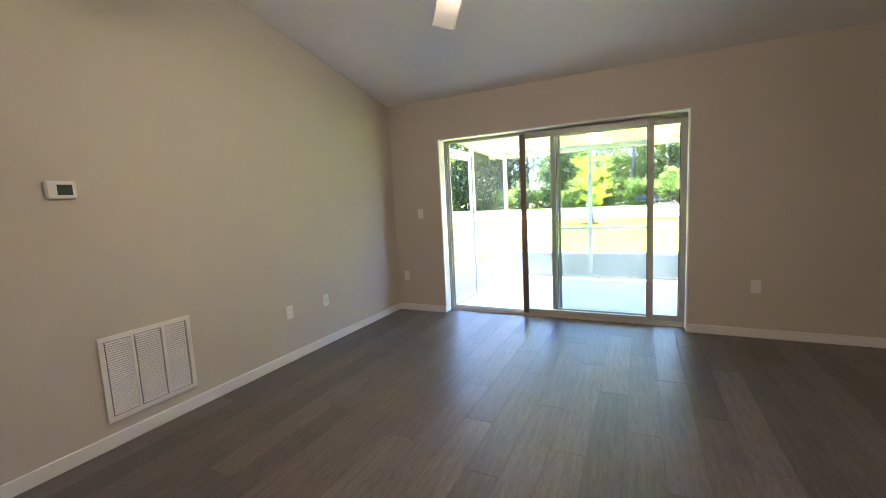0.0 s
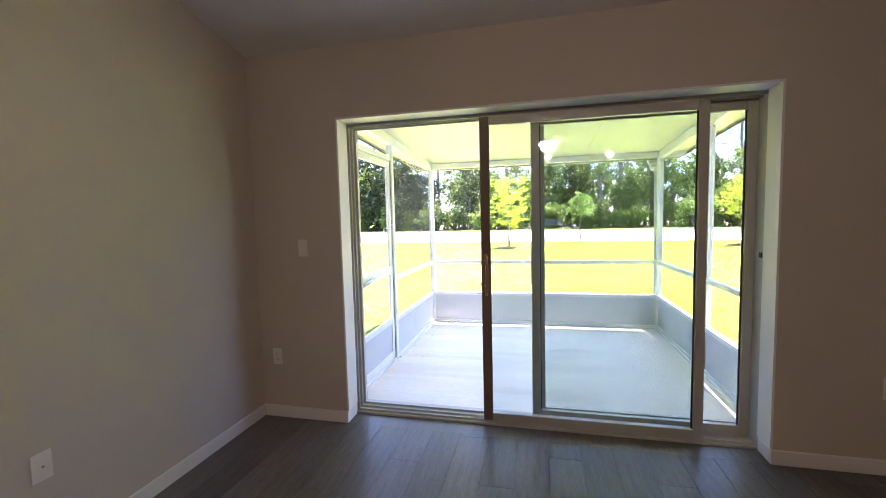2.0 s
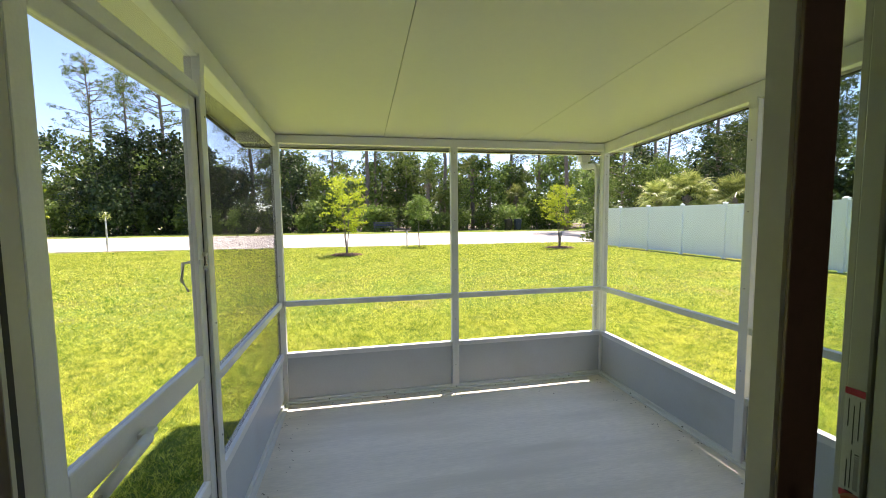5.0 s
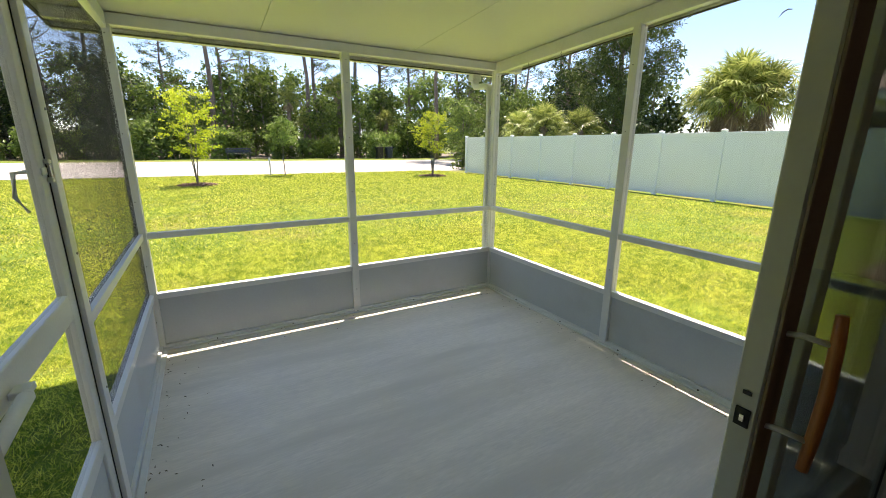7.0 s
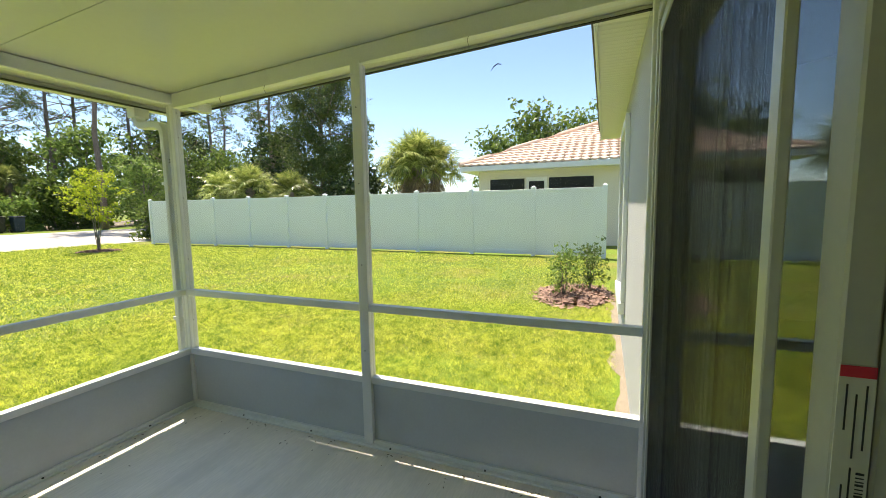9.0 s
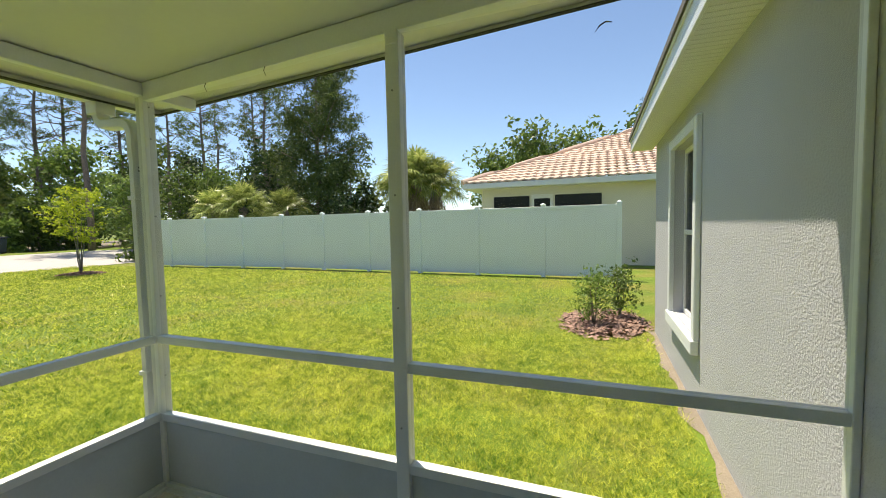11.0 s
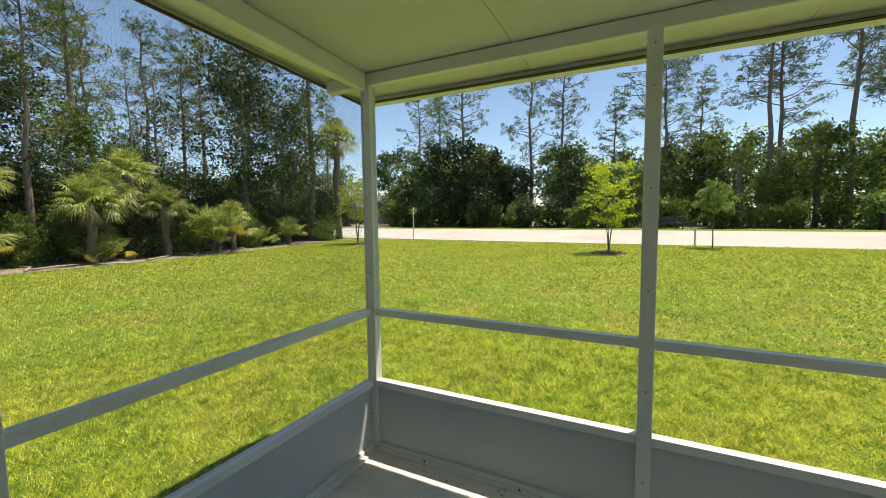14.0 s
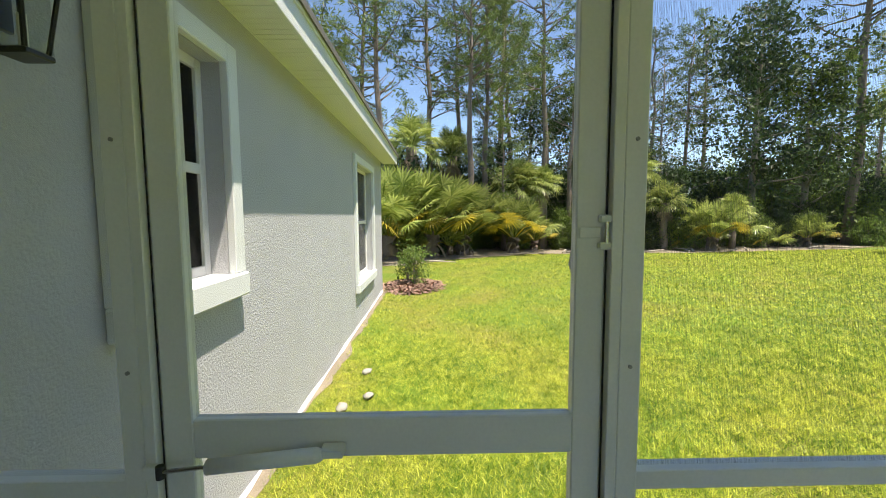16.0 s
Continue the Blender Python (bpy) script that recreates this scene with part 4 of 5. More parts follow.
for x in (lx0, lx1 - 0.01):
    for y in (ly0, ly1 - 0.01):
        vs, fs = tube([(x + 0.005, y + 0.005, 1.95), (x + 0.005 + (0.025 if x == lx0 else -0.025), y + 0.005 + (0.025 if y == ly0 else -0.025), 1.74)], [0.006, 0.006], 6)
        raw("bar", local(vs, lan), fs, BLACK, lan)
part("base_plate", solid((lx0 + 0.02, ly0 + 0.02, 1.727), (lx1 - 0.02, ly1 - 0.02, 1.742), 0.003), BLACK, lan)
part("finial", cyl(bmesh.new(), (-0.44, (ly0 + ly1) / 2, 2.02), (-0.44, (ly0 + ly1) / 2, 2.05), 0.012, 0.004), BLACK, lan)
part("candle", cyl(bmesh.new(), (-0.44, (ly0 + ly1) / 2, 1.742), (-0.44, (ly0 + ly1) / 2, 1.83), 0.01), PLASTIC, lan)
part("lamp_glass", solid((lx0 + 0.022, ly0 + 0.022, 1.745), (lx1 - 0.022, ly1 - 0.022, 1.94), 0), clear_mat("lantern_glass", (0.9, 0.92, 0.92)), lan)

# ---- ground and road ----
def road_d(x, y):
    return y - (23.9 - 0.07 * x)


def ground_z(x, y):
    return GZ + 0.034 * min(max(road_d(x, y) - 0.5, 0), 10.5)


xs = [-3000, -600, -200, -80] + [-50 + 2.5 * i for i in range(45)] + [80, 200, 600, 3000]
ys = [-3000, -400, -100, -40, -20, -10, -5, 0] + [1 + 1.5 * i for i in range(40)] + [80, 150, 400, 3000]
vs = [(x, y, ground_z(x, y)) for y in ys for x in xs]
nx = len(xs)
fs = [(j * nx + i, j * nx + i + 1, (j + 1) * nx + i + 1, (j + 1) * nx + i) for j in range(len(ys) - 1) for i in range(nx - 1)]
LAWN = mat("lawn", (0.12, 0.18, 0.011), 0.95, vary=0.5, scale=1.1, fine=90, bump=0.6, dist=0.015, stain=(0.20, 0.19, 0.03), stain_scale=0.7, stain_at=0.54)
tagged(raw("ground", vs, fs, LAWN), "sunlit yellow-green mown lawn", "lawn", kind="structure")
vs, fs = [], []
rx = [-400, -150, -80] + [-50 + 5 * i for i in range(25)] + [120, 400]
for x in rx:
    yn = 23.9 - 0.07 * x
    for d in (0.0, 2.5, 5.0, 7.5, 10.0):
        vs.append((x, yn + d, ground_z(x, yn + d) + 0.02))
for i in range(len(rx) - 1):
    for k in range(4):
        fs.append((i * 5 + k, (i + 1) * 5 + k, (i + 1) * 5 + k + 1, i * 5 + k + 1))
tagged(raw("road", vs, fs, ROAD), "pale sunlit concrete road beyond the lawn", "road", kind="structure")
# woodland floor, left and far
def soil_patch(name, pts):
    bm = bmesh.new()
    bm.faces.new([bm.verts.new((x, y, ground_z(x, y) + 0.012)) for x, y in pts])
    bmesh.ops.triangulate(bm, faces=bm.faces)
    return tagged(part(name, bm, SOIL), "sandy leaf-littered woodland floor", "ground", kind="structure")


EDGE = [(-11.2, -3.0), (-11.9, 0.5), (-13.4, 1.9), (-15.2, 5.1), (-15.2, 11.7), (-16.4, 19.0), (-17.5, 21.5)]
soil_patch("ground_woods", [(-60, -14)] + [(-11, -14)] + EDGE + [(-60, 24.0)])
soil_patch("ground_far_woods", [(-90, 45.5), (70, 34.2), (70, 60), (-90, 75)])

# ---- fence ----
fence = thing("vinyl_fence", (13.5, 10.0, GZ), "tall white vinyl privacy fence along the lawn", "fence")
FP = [(13.25 + 0.75 * min(t / 6, 1) - 0.2 * max(t - 6, 0) / 4, 0.5 + 2.03 * t) for t in range(11)]
FT = 1.85
for i, (x, y) in enumerate(FP):
    p = part("post", solid((x - 0.064, y - 0.064, GZ - 0.1), (x + 0.064, y + 0.064, FT + 0.03), 0.006), VINYL, fence)
    bm = solid((x - 0.075, y - 0.075, FT + 0.031), (x + 0.075, y + 0.075, FT + 0.05), 0.004)
    m = Matrix.Translation((x, y, FT + 0.068)) @ Matrix.Rotation(radians(45), 4, "Z")
    bmesh.ops.create_cone(bm, cap_ends=True, segments=4, radius1=0.098, radius2=0.01, depth=0.035, matrix=m)
    part("cap", bm, VINYL, p)
for (x0, y0), (x1, y1) in zip(FP, FP[1:]):
    ang = math.atan2(y1 - y0, x1 - x0)
    L = math.hypot(x1 - x0, y1 - y0) - 0.13
    m = Matrix.Translation(((x0 + x1) / 2, (y0 + y1) / 2, 0)) @ Matrix.Rotation(ang, 4, "Z")
    def fbar(name, z0, z1, half, parent, u0=-L / 2, u1=L / 2):
        bm = solid((u0, -half, z0), (u1, half, z1), 0.003)
        bmesh.ops.transform(bm, matrix=m, verts=bm.verts)
        return part(name, bm, VINYL, parent)
    tr = fbar("top_rail", FT - 0.10, FT - 0.01, 0.025, fence)
    fbar("bottom_rail", GZ + 0.05, GZ + 0.19, 0.025, fence)
    for k in range(7):
        fbar("board", GZ + 0.19, FT - 0.10, 0.011, fence, -L / 2 + L * k / 7 + 0.0005, -L / 2 + L * (k + 1) / 7 - 0.0005)

# ---- neighbouring house ----
nb = thing("neighbour_house", (24, -1, GZ), "cream stucco house with a terracotta tile hip roof", "house")
NX, NY0, NY1, NE = 17.2, -14.0, 5.4, 2.74
part("wall", solid((NX, NY0, GZ - 0.2), (32, NY1, NE), 0), CREAM, nb)
part("fascia", solid((NX - 0.62, NY0 - 0.6, NE), (32.6, NY1 + 0.62, NE + 0.2), 0.01), ALU, nb)
for y0, y1 in ((0.9, 2.55), (3.5, 4.9)):
    wnd = part("window", solid((NX - 0.03, y0, 0.8), (NX + 0.02, y1, 2.42), 0), DARKGLASS, nb, "dark screened opening")
    part("frame", solid((NX - 0.05, y0 - 0.06, 2.42), (NX + 0.02, y1 + 0.06, 2.48), 0), CREAM, wnd)
wnd = part("window", solid((NX - 0.035, 2.62, 0.8), (NX + 0.02, 3.42, 2.46), 0), TRIM, nb, "white-framed sliding window")
part("pane", solid((NX - 0.045, 2.72, 0.9), (NX - 0.036, 3.32, 2.3), 0), DARKGLASS, wnd)
hx, run, rise = NX - 0.62, 7.2, 0.42
rz = NE + 0.2
vs, fs = [], []


def tile_row(p0, p1, q0, q1, n):
    """One course of barrel tiles between two lines, wavy along its length."""
    base = len(vs)
    for k in range(n + 1):
        t = k / n
        lift = 0.045 * (1 if k % 2 else 0)
        a = Vector(p0).lerp(Vector(p1), t) + Vector((0, 0, lift + 0.05))
        b = Vector(q0).lerp(Vector(q1), t) + Vector((0, 0, lift))
        vs.extend([tuple(a), tuple(a - Vector((0, 0, 0.06))), tuple(b)])
    for k in range(n):
        o = base + k * 3
        fs.append((o, o + 3, o + 5, o + 2))
        fs.append((o + 1, o + 4, o + 3, o))


courses = 22
for c in range(courses):
    u0, u1 = run * c / courses, run * (c + 1) / courses
    z0, z1 = rz + u0 * rise, rz + u1 * rise
    ya, yb = NY0 - 0.6, NY1 + 0.62
    n = int((yb - ya - 2 * u0) / 0.16)
    tile_row((hx + u0, ya + u0, z0), (hx + u0, yb - u0, z0), (hx + u1, ya + u1, z1), (hx + u1, yb - u1, z1), n)
    xb = 32.6
    n = int((xb - hx - u0) / 0.16)
    tile_row((hx + u0, yb - u0, z0), (xb, yb - u0, z0), (hx + u1, yb - u1, z1), (xb, yb - u1, z1), n)
raw("roof", local(vs, nb), fs, TILE, nb, "sun-bleached terracotta barrel tiles")
vs, fs = tube([(hx + run * t / 8, NY1 + 0.62 - run * t / 8, rz + 0.06 + run * rise * t / 8) for t in range(9)], [0.11] * 9, 8)
raw("hip_ridge", local(vs, nb), fs, TILE, nb)

# ---- plants ----
rng = np.random.default_rng(7)


def leaves(centres, radii, count, size, narrow=0.45, up=0.0, squash=1.0):
    """Many separate bent leaves scattered in clumps; returns verts and faces."""
    centres, radii = np.asarray(centres, float), np.asarray(radii, float)
    n = len(centres) * count
    c = np.repeat(centres, count, axis=0)
    r = np.repeat(radii, count)
    d = rng.normal(size=(n, 3))
    d /= np.linalg.norm(d, axis=1, keepdims=True)
    d[:, 2] *= squash
    p = c + d * (r * rng.uniform(0.25, 1.0, n) ** 0.6)[:, None]
    a = rng.normal(size=(n, 3)) + d * 0.9 + np.array([0, 0, up])
    a /= np.linalg.norm(a, axis=1, keepdims=True)
    b = np.cross(a, rng.normal(size=(n, 3)))
    b /= np.linalg.norm(b, axis=1, keepdims=True) + 1e-9
    s = (size * rng.uniform(0.6, 1.3, n))[:, None]
    drop = np.array([0, 0, -0.15])
    v = np.stack([p - a * s * 0.5, p + b * s * narrow * 0.5, p + a * s * 0.5 + drop * s, p - b * s * narrow * 0.5], axis=1).reshape(-1, 3)
    f = (np.arange(n)[:, None] * 4 + np.arange(4)).tolist()
    return v.tolist(), f


def limb(p0, d, length, r, bend=0.25, steps=4, lift=0.0):
    pts, p, d = [Vector(p0)], Vector(p0), Vector(d).normalized()
    for i in range(steps):
        d = (d + Vector(rng.normal(size=3) * bend * 0.4) + Vector((0, 0, lift))).normalized()
        p = p + d * length / steps
        pts.append(p.copy())
    return pts, [r * (1 - 0.8 * i / steps) for i in range(steps + 1)]


def tree(name, label, category, group, trunk, crown, bark, leaf):
    t = thing(name, (0, 0, -80), label, category, group)
    raw("trunk", *join(*trunk), bark, t, "", True)
    raw("crown", *crown, leaf, t)
    return t


def make_pine(height, bare, seed, lean=0.3):
    global rng
    rng = np.random.default_rng(seed)
    pts = [Vector((lean * (k / 8) ** 2 + 0.08 * rng.normal(), 0.08 * rng.normal(), height * k / 8 - 0.2 * (k == 0))) for k in range(9)]
    rad = [0.19 * (1 - 0.85 * k / 8) * height / 15 for k in range(9)]
    pieces, cs, rs = [tube(pts, rad, 9)], [], []
    nb_ = int(height * 2.2)
    for i in range(nb_):
        z = height * (bare + (1 - bare) * (i / nb_)) * 0.99
        k = z / height * 8
        p = pts[int(k)].lerp(pts[min(int(k) + 1, 8)], k % 1)
        a = rng.uniform(0, 2 * math.pi)
        f = (z / height - bare) / (1 - bare)
        ln = height * 0.17 * (1 - 0.75 * f) * rng.uniform(0.5, 1.25) + 0.5
        lp, lr = limb(p, (math.cos(a), math.sin(a), rng.uniform(0.0, 0.5)), ln, 0.045 * height / 15, 0.5, 4, 0.10)
        pieces.append(tube(lp, lr, 5))
        if rng.uniform() < 0.12:
            continue
        for j in (2, 3, 4):
            for _ in range(2 if j < 4 else 3):
                q = lp[j] + Vector(rng.normal(size=3) * 0.28)
                cs.append(tuple(q))
                rs.append(rng.uniform(0.20, 0.42) * (0.8 + height / 60))
    return tree("pine_tree", "tall slender pine with sparse tufted needles", "tree", "woodland trees", pieces, leaves(cs, rs, 24, 0.29, 0.17, 0.4, 0.7), BARK, PINE_L)


def make_broad(name, label, height, spread, seed, leaf, n_limbs=14, count=70, size=0.2, low=0.12, stems=1, bark=GREYBARK, r=0.16, clump=0.75, narrow=0.5, shape=0.7, cat="tree", group="woodland trees", flat=0.75):
    global rng
    rng = np.random.default_rng(seed)
    pieces, cs, rs = [], [], []
    for s in range(stems):
        a0 = 2 * math.pi * s / max(stems, 1) + rng.uniform(0, 0.6)
        out = 0.0 if stems == 1 else spread * 0.2
        tp, tr_ = [], []
        for k in range(7):
            f = k / 6
            tp.append(Vector((math.cos(a0) * out * f + 0.05 * rng.normal() * f, math.sin(a0) * out * f + 0.05 * rng.normal() * f, height * 0.92 * f - (0.15 if k == 0 else 0))))
            tr_.append(r * (1 - 0.85 * f))
        pieces.append(tube(tp, tr_, 7))
        for i in range(n_limbs):
            f = low + (0.97 - low) * (i + rng.uniform(0, 1)) / n_limbs
            k = f * 6
            p = tp[int(k)].lerp(tp[min(int(k) + 1, 6)], k % 1)
            a = rng.uniform(0, 2 * math.pi)
            w = math.sin(math.pi * min(max((f - low) / (1 - low), 0.03), 0.97) ** shape)
            ln = spread * (0.30 + 0.75 * w) * rng.uniform(0.55, 1.2) * (0.6 if stems > 1 else 1)
            lp, lr = limb(p, (math.cos(a), math.sin(a), rng.uniform(0.1, 0.7)), ln, r * 0.35 * (1 - 0.5 * f), 0.5, 4, 0.03)
            pieces.append(tube(lp, lr, 5))
            for j in (2, 3, 4):
                for _ in range(2):
                    q = lp[j] + Vector(rng.normal(size=3) * clump * 0.55)
                    cs.append((q.x, q.y, max(q.z, 0.1)))
                    rs.append(clump * rng.uniform(0.55, 1.1))
    return tree(name, label, cat, group, pieces, leaves(cs, rs, count, size, narrow, 0.1, flat), bark, leaf)


def fan_frond(origin, direction, stalk, size, droop, ribs=15, twist=0.0, web=0.048):
    """A palm fan: a stalk and pointed folded segments spread round its end."""
    d = Vector(direction).normalized()
    side = d.cross(Vector((0, 0, 1))).normalized()
    o = Vector(origin)
    mid = o + d * stalk * 0.55 + Vector((0, 0, 0.04 * stalk))
    end = o + d * stalk + Vector((0, 0, -0.12 * droop * stalk))
    v, f = tube([o, mid, end], [0.022, 0.016, 0.012], 4)
    v, f = [tuple(q) for q in v], list(f)
    d2 = (d + Vector((0, 0, -0.35 * droop))).normalized()
    up2 = side.cross(d2).normalized()
    side, up2 = side * math.cos(twist) + up2 * math.sin(twist), up2 * math.cos(twist) - side * math.sin(twist)
    for k in range(ribs):
        a = math.pi * 0.80 * (k / (ribs - 1) - 0.5) * 2
        dr = (d2 * math.cos(a) + side * math.sin(a)).normalized()
        ln = size * (0.72 + 0.28 * math.cos(a)) * rng.uniform(0.88, 1.08)
        wd = dr.cross(up2).normalized() * size * web
        fold = up2 * size * 0.02
        bend = Vector((0, 0, -droop * ln * 0.42))
        p1 = end + dr * ln * 0.5 + bend * 0.18
        p2 = end + dr * ln + bend + up2 * -0.02
        b = len(v)
        v += [tuple(end), tuple(p1 - wd), tuple(p1 + fold), tuple(p1 + wd), tuple(p2)]
        f += [(b, b + 1, b + 2), (b, b + 2, b + 3), (b + 1, b + 4, b + 2), (b + 2, b + 4, b + 3)]
    return v, f


def make_palm(trunk_h, seed, fronds=34, size=0.75, stalk=0.95, dead=12, yellow=0, label="cabbage palm with fan fronds and a dead skirt", name="cabbage_palm", stiff=False):
    global rng
    rng = np.random.default_rng(seed)
    t = thing(name, (0, 0, -80), label, "palm", "palms")
    top = max(trunk_h, 0.12)
    pts = [(0.05 * math.sin(k), 0.04 * math.cos(2 * k), top * k / 8 - (0.2 if k == 0 else 0)) for k in range(9)]
    raw("trunk", *join(tube(pts, [0.17 + 0.02 * (k % 2) for k in range(9)], 10)), BARK, t, "", True)
    live, old, dry = [], [], []
    for k in range(fronds):
        a = k * 2.4 + rng.uniform(-0.25, 0.25)
        f = k / fronds
        el = math.radians(82 - 95 * f + rng.uniform(-8, 8))
        if stiff:
            el = math.radians(86 - 66 * f + rng.uniform(-8, 8))
        out = (math.cos(a) * math.cos(el), math.sin(a) * math.cos(el), math.sin(el))
        reach, blade = stalk * rng.uniform(0.75, 1.2), size * rng.uniform(0.85, 1.15)
        if stiff:
            fr = fan_frond((0.12 * math.cos(a), 0.12 * math.sin(a), top), out, reach, blade, 0.12 + 0.5 * f, 21, rng.uniform(-0.7, 0.7), 0.046)
        else:
            fr = fan_frond((0, 0, top), out, reach, blade, 0.4 + 0.75 * f, 17, rng.uniform(-0.5, 0.5))
        (old if (yellow and k > fronds - yellow) else live).append(fr)
    for k in range(dead):
        a = k * 2.4 + 1.0
        el = math.radians(-40 - 35 * rng.uniform())
        dry.append(fan_frond((0, 0, top - 0.1), (math.cos(a) * math.cos(el), math.sin(a) * math.cos(el), math.sin(el)), stalk * 0.6, size * 0.8, 1.1, 11))
    raw("crown", *join(*live), PALM_L, t)
    if old:
        raw("yellow_fronds", *join(*old), YELLOW_L, t, "yellowing older fronds")
    if dry:
        raw("dead_fronds", *join(*dry), DEAD_L, t, "hanging brown dead fronds")
    return t


def plant(proto, x, y, s=1.0, turn=0.0, z=None, sz=None):
    """Sets a copy of a plant on the ground; the side street is kept clear."""
    if y > 36 and -0.86 < (x - 1.5) / (y - 1.5) < -0.71 and y < 62:
        return None
    ob = copy_thing(proto, pose(x, y, ground_z(x, y) if z is None else z, 0, 0, turn))
    ob.scale = (s, s, sz or s)
    return ob


pines = [make_pine(17, 0.42, 11), make_pine(19, 0.5, 12, 0.6), make_pine(15, 0.35, 13, -0.4), make_pine(18, 0.25, 14, 0.2)]
def broad_set(count_o, size_o, count_b, size_b, seed):
    o_ = [make_broad("oak_tree", "dense green broadleaf tree at the wood's edge", 7.5, 2.6, seed, OAK_L, 26, count_o, size_o, 0.06),
          make_broad("oak_tree", "dense dark green broadleaf tree at the wood's edge", 8.5, 2.4, seed + 1, DARK_L, 28, count_o, size_o, 0.08),
          make_broad("oak_tree", "lighter green broadleaf tree among pines", 6.5, 2.3, seed + 2, LIGHT_L, 24, count_o, size_o * 0.95, 0.1)]
    b_ = [make_broad("bush", "wild green undergrowth bush", 2.2, 1.3, seed + 10, OAK_L, 12, count_b, size_b, 0.02, 2, r=0.04, clump=0.42, cat="bush", group="undergrowth"),
          make_broad("bush", "dark wild undergrowth bush", 2.8, 1.5, seed + 11, DARK_L, 12, count_b, size_b, 0.02, 2, r=0.04, clump=0.48, cat="bush", group="undergrowth"),
          make_broad("bush", "light green wild undergrowth bush", 1.6, 1.1, seed + 12, LIGHT_L, 10, count_b, size_b * 0.85, 0.02, 2, r=0.03, clump=0.36, cat="bush", group="undergrowth")]
    return o_, b_


oaks, bushes = broad_set(62, 0.17, 36, 0.12, 21)
oaks_far, bushes_far = broad_set(19, 0.34, 12, 0.24, 41)
palms = [make_palm(3.6, 41, 60, 0.5, 0.8, 18), make_palm(5.2, 42, 54, 0.5, 0.8, 18), make_palm(2.4, 43, 64, 0.5, 0.8, 14)]
palmettos = [make_palm(0.5, 51, 64, 0.45, 0.95, 8, 6, "saw palmetto clump with some yellow fronds", "palmetto", True),
             make_palm(0.15, 52, 36, 0.45, 0.75, 3, 4, "low saw palmetto clump", "palmetto", True)]
cedar = make_broad("cedar_tree", "large feathery dark cedar rising behind the fence", 12.5, 4.2, 61, CEDAR_L, 46, 120, 0.26, 0.10, 1, BARK, 0.24, 0.85, 0.22, 0.45)
bare = make_broad("bare_tree", "thin nearly leafless tree with fine twigs", 11, 2.6, 62, PINE_L, 40, 2, 0.18, 0.3, 1, GREYBARK, 0.11, 0.5, 0.3)
saplings = [make_broad("young_tree", "young multi-stemmed tree with bright yellow-green leaves in a mulch ring", 3.8, 1.8, 71, BRIGHT_L, 11, 10, 0.10, 0.28, 5, GREYBARK, 0.022, 0.17, 0.5, 0.6, flat=0.45, group="young lawn trees"),
            make_broad("young_tree", "young multi-stemmed tree with bright yellow-green leaves in a mulch ring", 3.4, 1.7, 72, BRIGHT_L, 10, 10, 0.10, 0.34, 5, GREYBARK, 0.020, 0.17, 0.5, 0.6, flat=0.45, group="young lawn trees"),
            make_broad("small_tree", "slim young lawn tree with a small leafy head", 3.0, 0.7, 73, LIGHT_L, 14, 40, 0.10, 0.55, 1, GREYBARK, 0.03, 0.22, 0.5, 0.7, group="young lawn trees")]
shrub = make_broad("garden_shrub", "small leafy green shrub in a mulch bed", 0.95, 0.55, 74, LIGHT_L, 7, 5, 0.06, 0.16, 5, GREYBARK, 0.012, 0.11, 0.55, 0.7, cat="shrub", group="garden shrubs")
protos = pines + oaks + bushes + oaks_far + bushes_far + palms + palmettos + saplings + [cedar, bare, shrub]


def mulch_bed(x, y, r, seed, rx=None):
    """A low mound of loose bark chips."""
    g = np.random.default_rng(seed)
    rx = rx or r
    vs, fs = [], []
    n = int(2600 * r * rx) + 250
    for i in range(n):
        a, q = g.uniform(0, 2 * math.pi), math.sqrt(g.uniform()) * (0.92 + 0.1 * g.normal())
        px, py = x + rx * q * math.cos(a), y + r * q * math.sin(a)
        pz = ground_z(px, py) + 0.055 * max(1 - q * q, 0) + 0.012 + 0.012 * g.uniform()
        l, w = g.uniform(0.02, 0.055), g.uniform(0.012, 0.026)
        t, tilt = g.uniform(0, math.pi), g.normal() * 0.35
        ux, uy = math.cos(t), math.sin(t)
        b = len(vs)
        vs += [(px - ux * l - uy * w, py - uy * l + ux * w, pz - tilt * l), (px + ux * l - uy * w, py + uy * l + ux * w, pz + tilt * l), (px + ux * l + uy * w, py + uy * l - ux * w, pz + tilt * l), (px - ux * l + uy * w, py - uy * l - ux * w, pz - tilt * l + 0.008)]
        fs.append((b, b + 1, b + 2, b + 3))
    m = tagged(raw("mulch", vs, fs, MULCH), "loose reddish-brown bark mulch ring", "mulch", kind="stuff")
    return m


# young lawn trees and mulch
for i, (px, py, k, s, t) in enumerate(((-0.15, 18.6, 0, 1.0, 20), (10.7, 19.3, 1, 1.0, 80), (-13.4, 19.6, 1, 1.12, 200))):
    plant(saplings[k], px, py, s, t)
    mulch_bed(px, py, 0.75, 80 + i)
plant(saplings[2], 3.7, 22.3, 1.0, 30)
mulch_bed(8.0, 0.98, 0.66, 90, 0.95)
plant(shrub, 7.75, 1.12, 0.9, 0)
plant(shrub, 8.35, 0.72, 0.95, 90)
mulch_bed(-8.2, 0.9, 0.7, 91, 1.0)
plant(shrub, -8.2, 0.95, 1.0, 45)
plant(shrub, -8.7, 0.75, 0.9, 145)

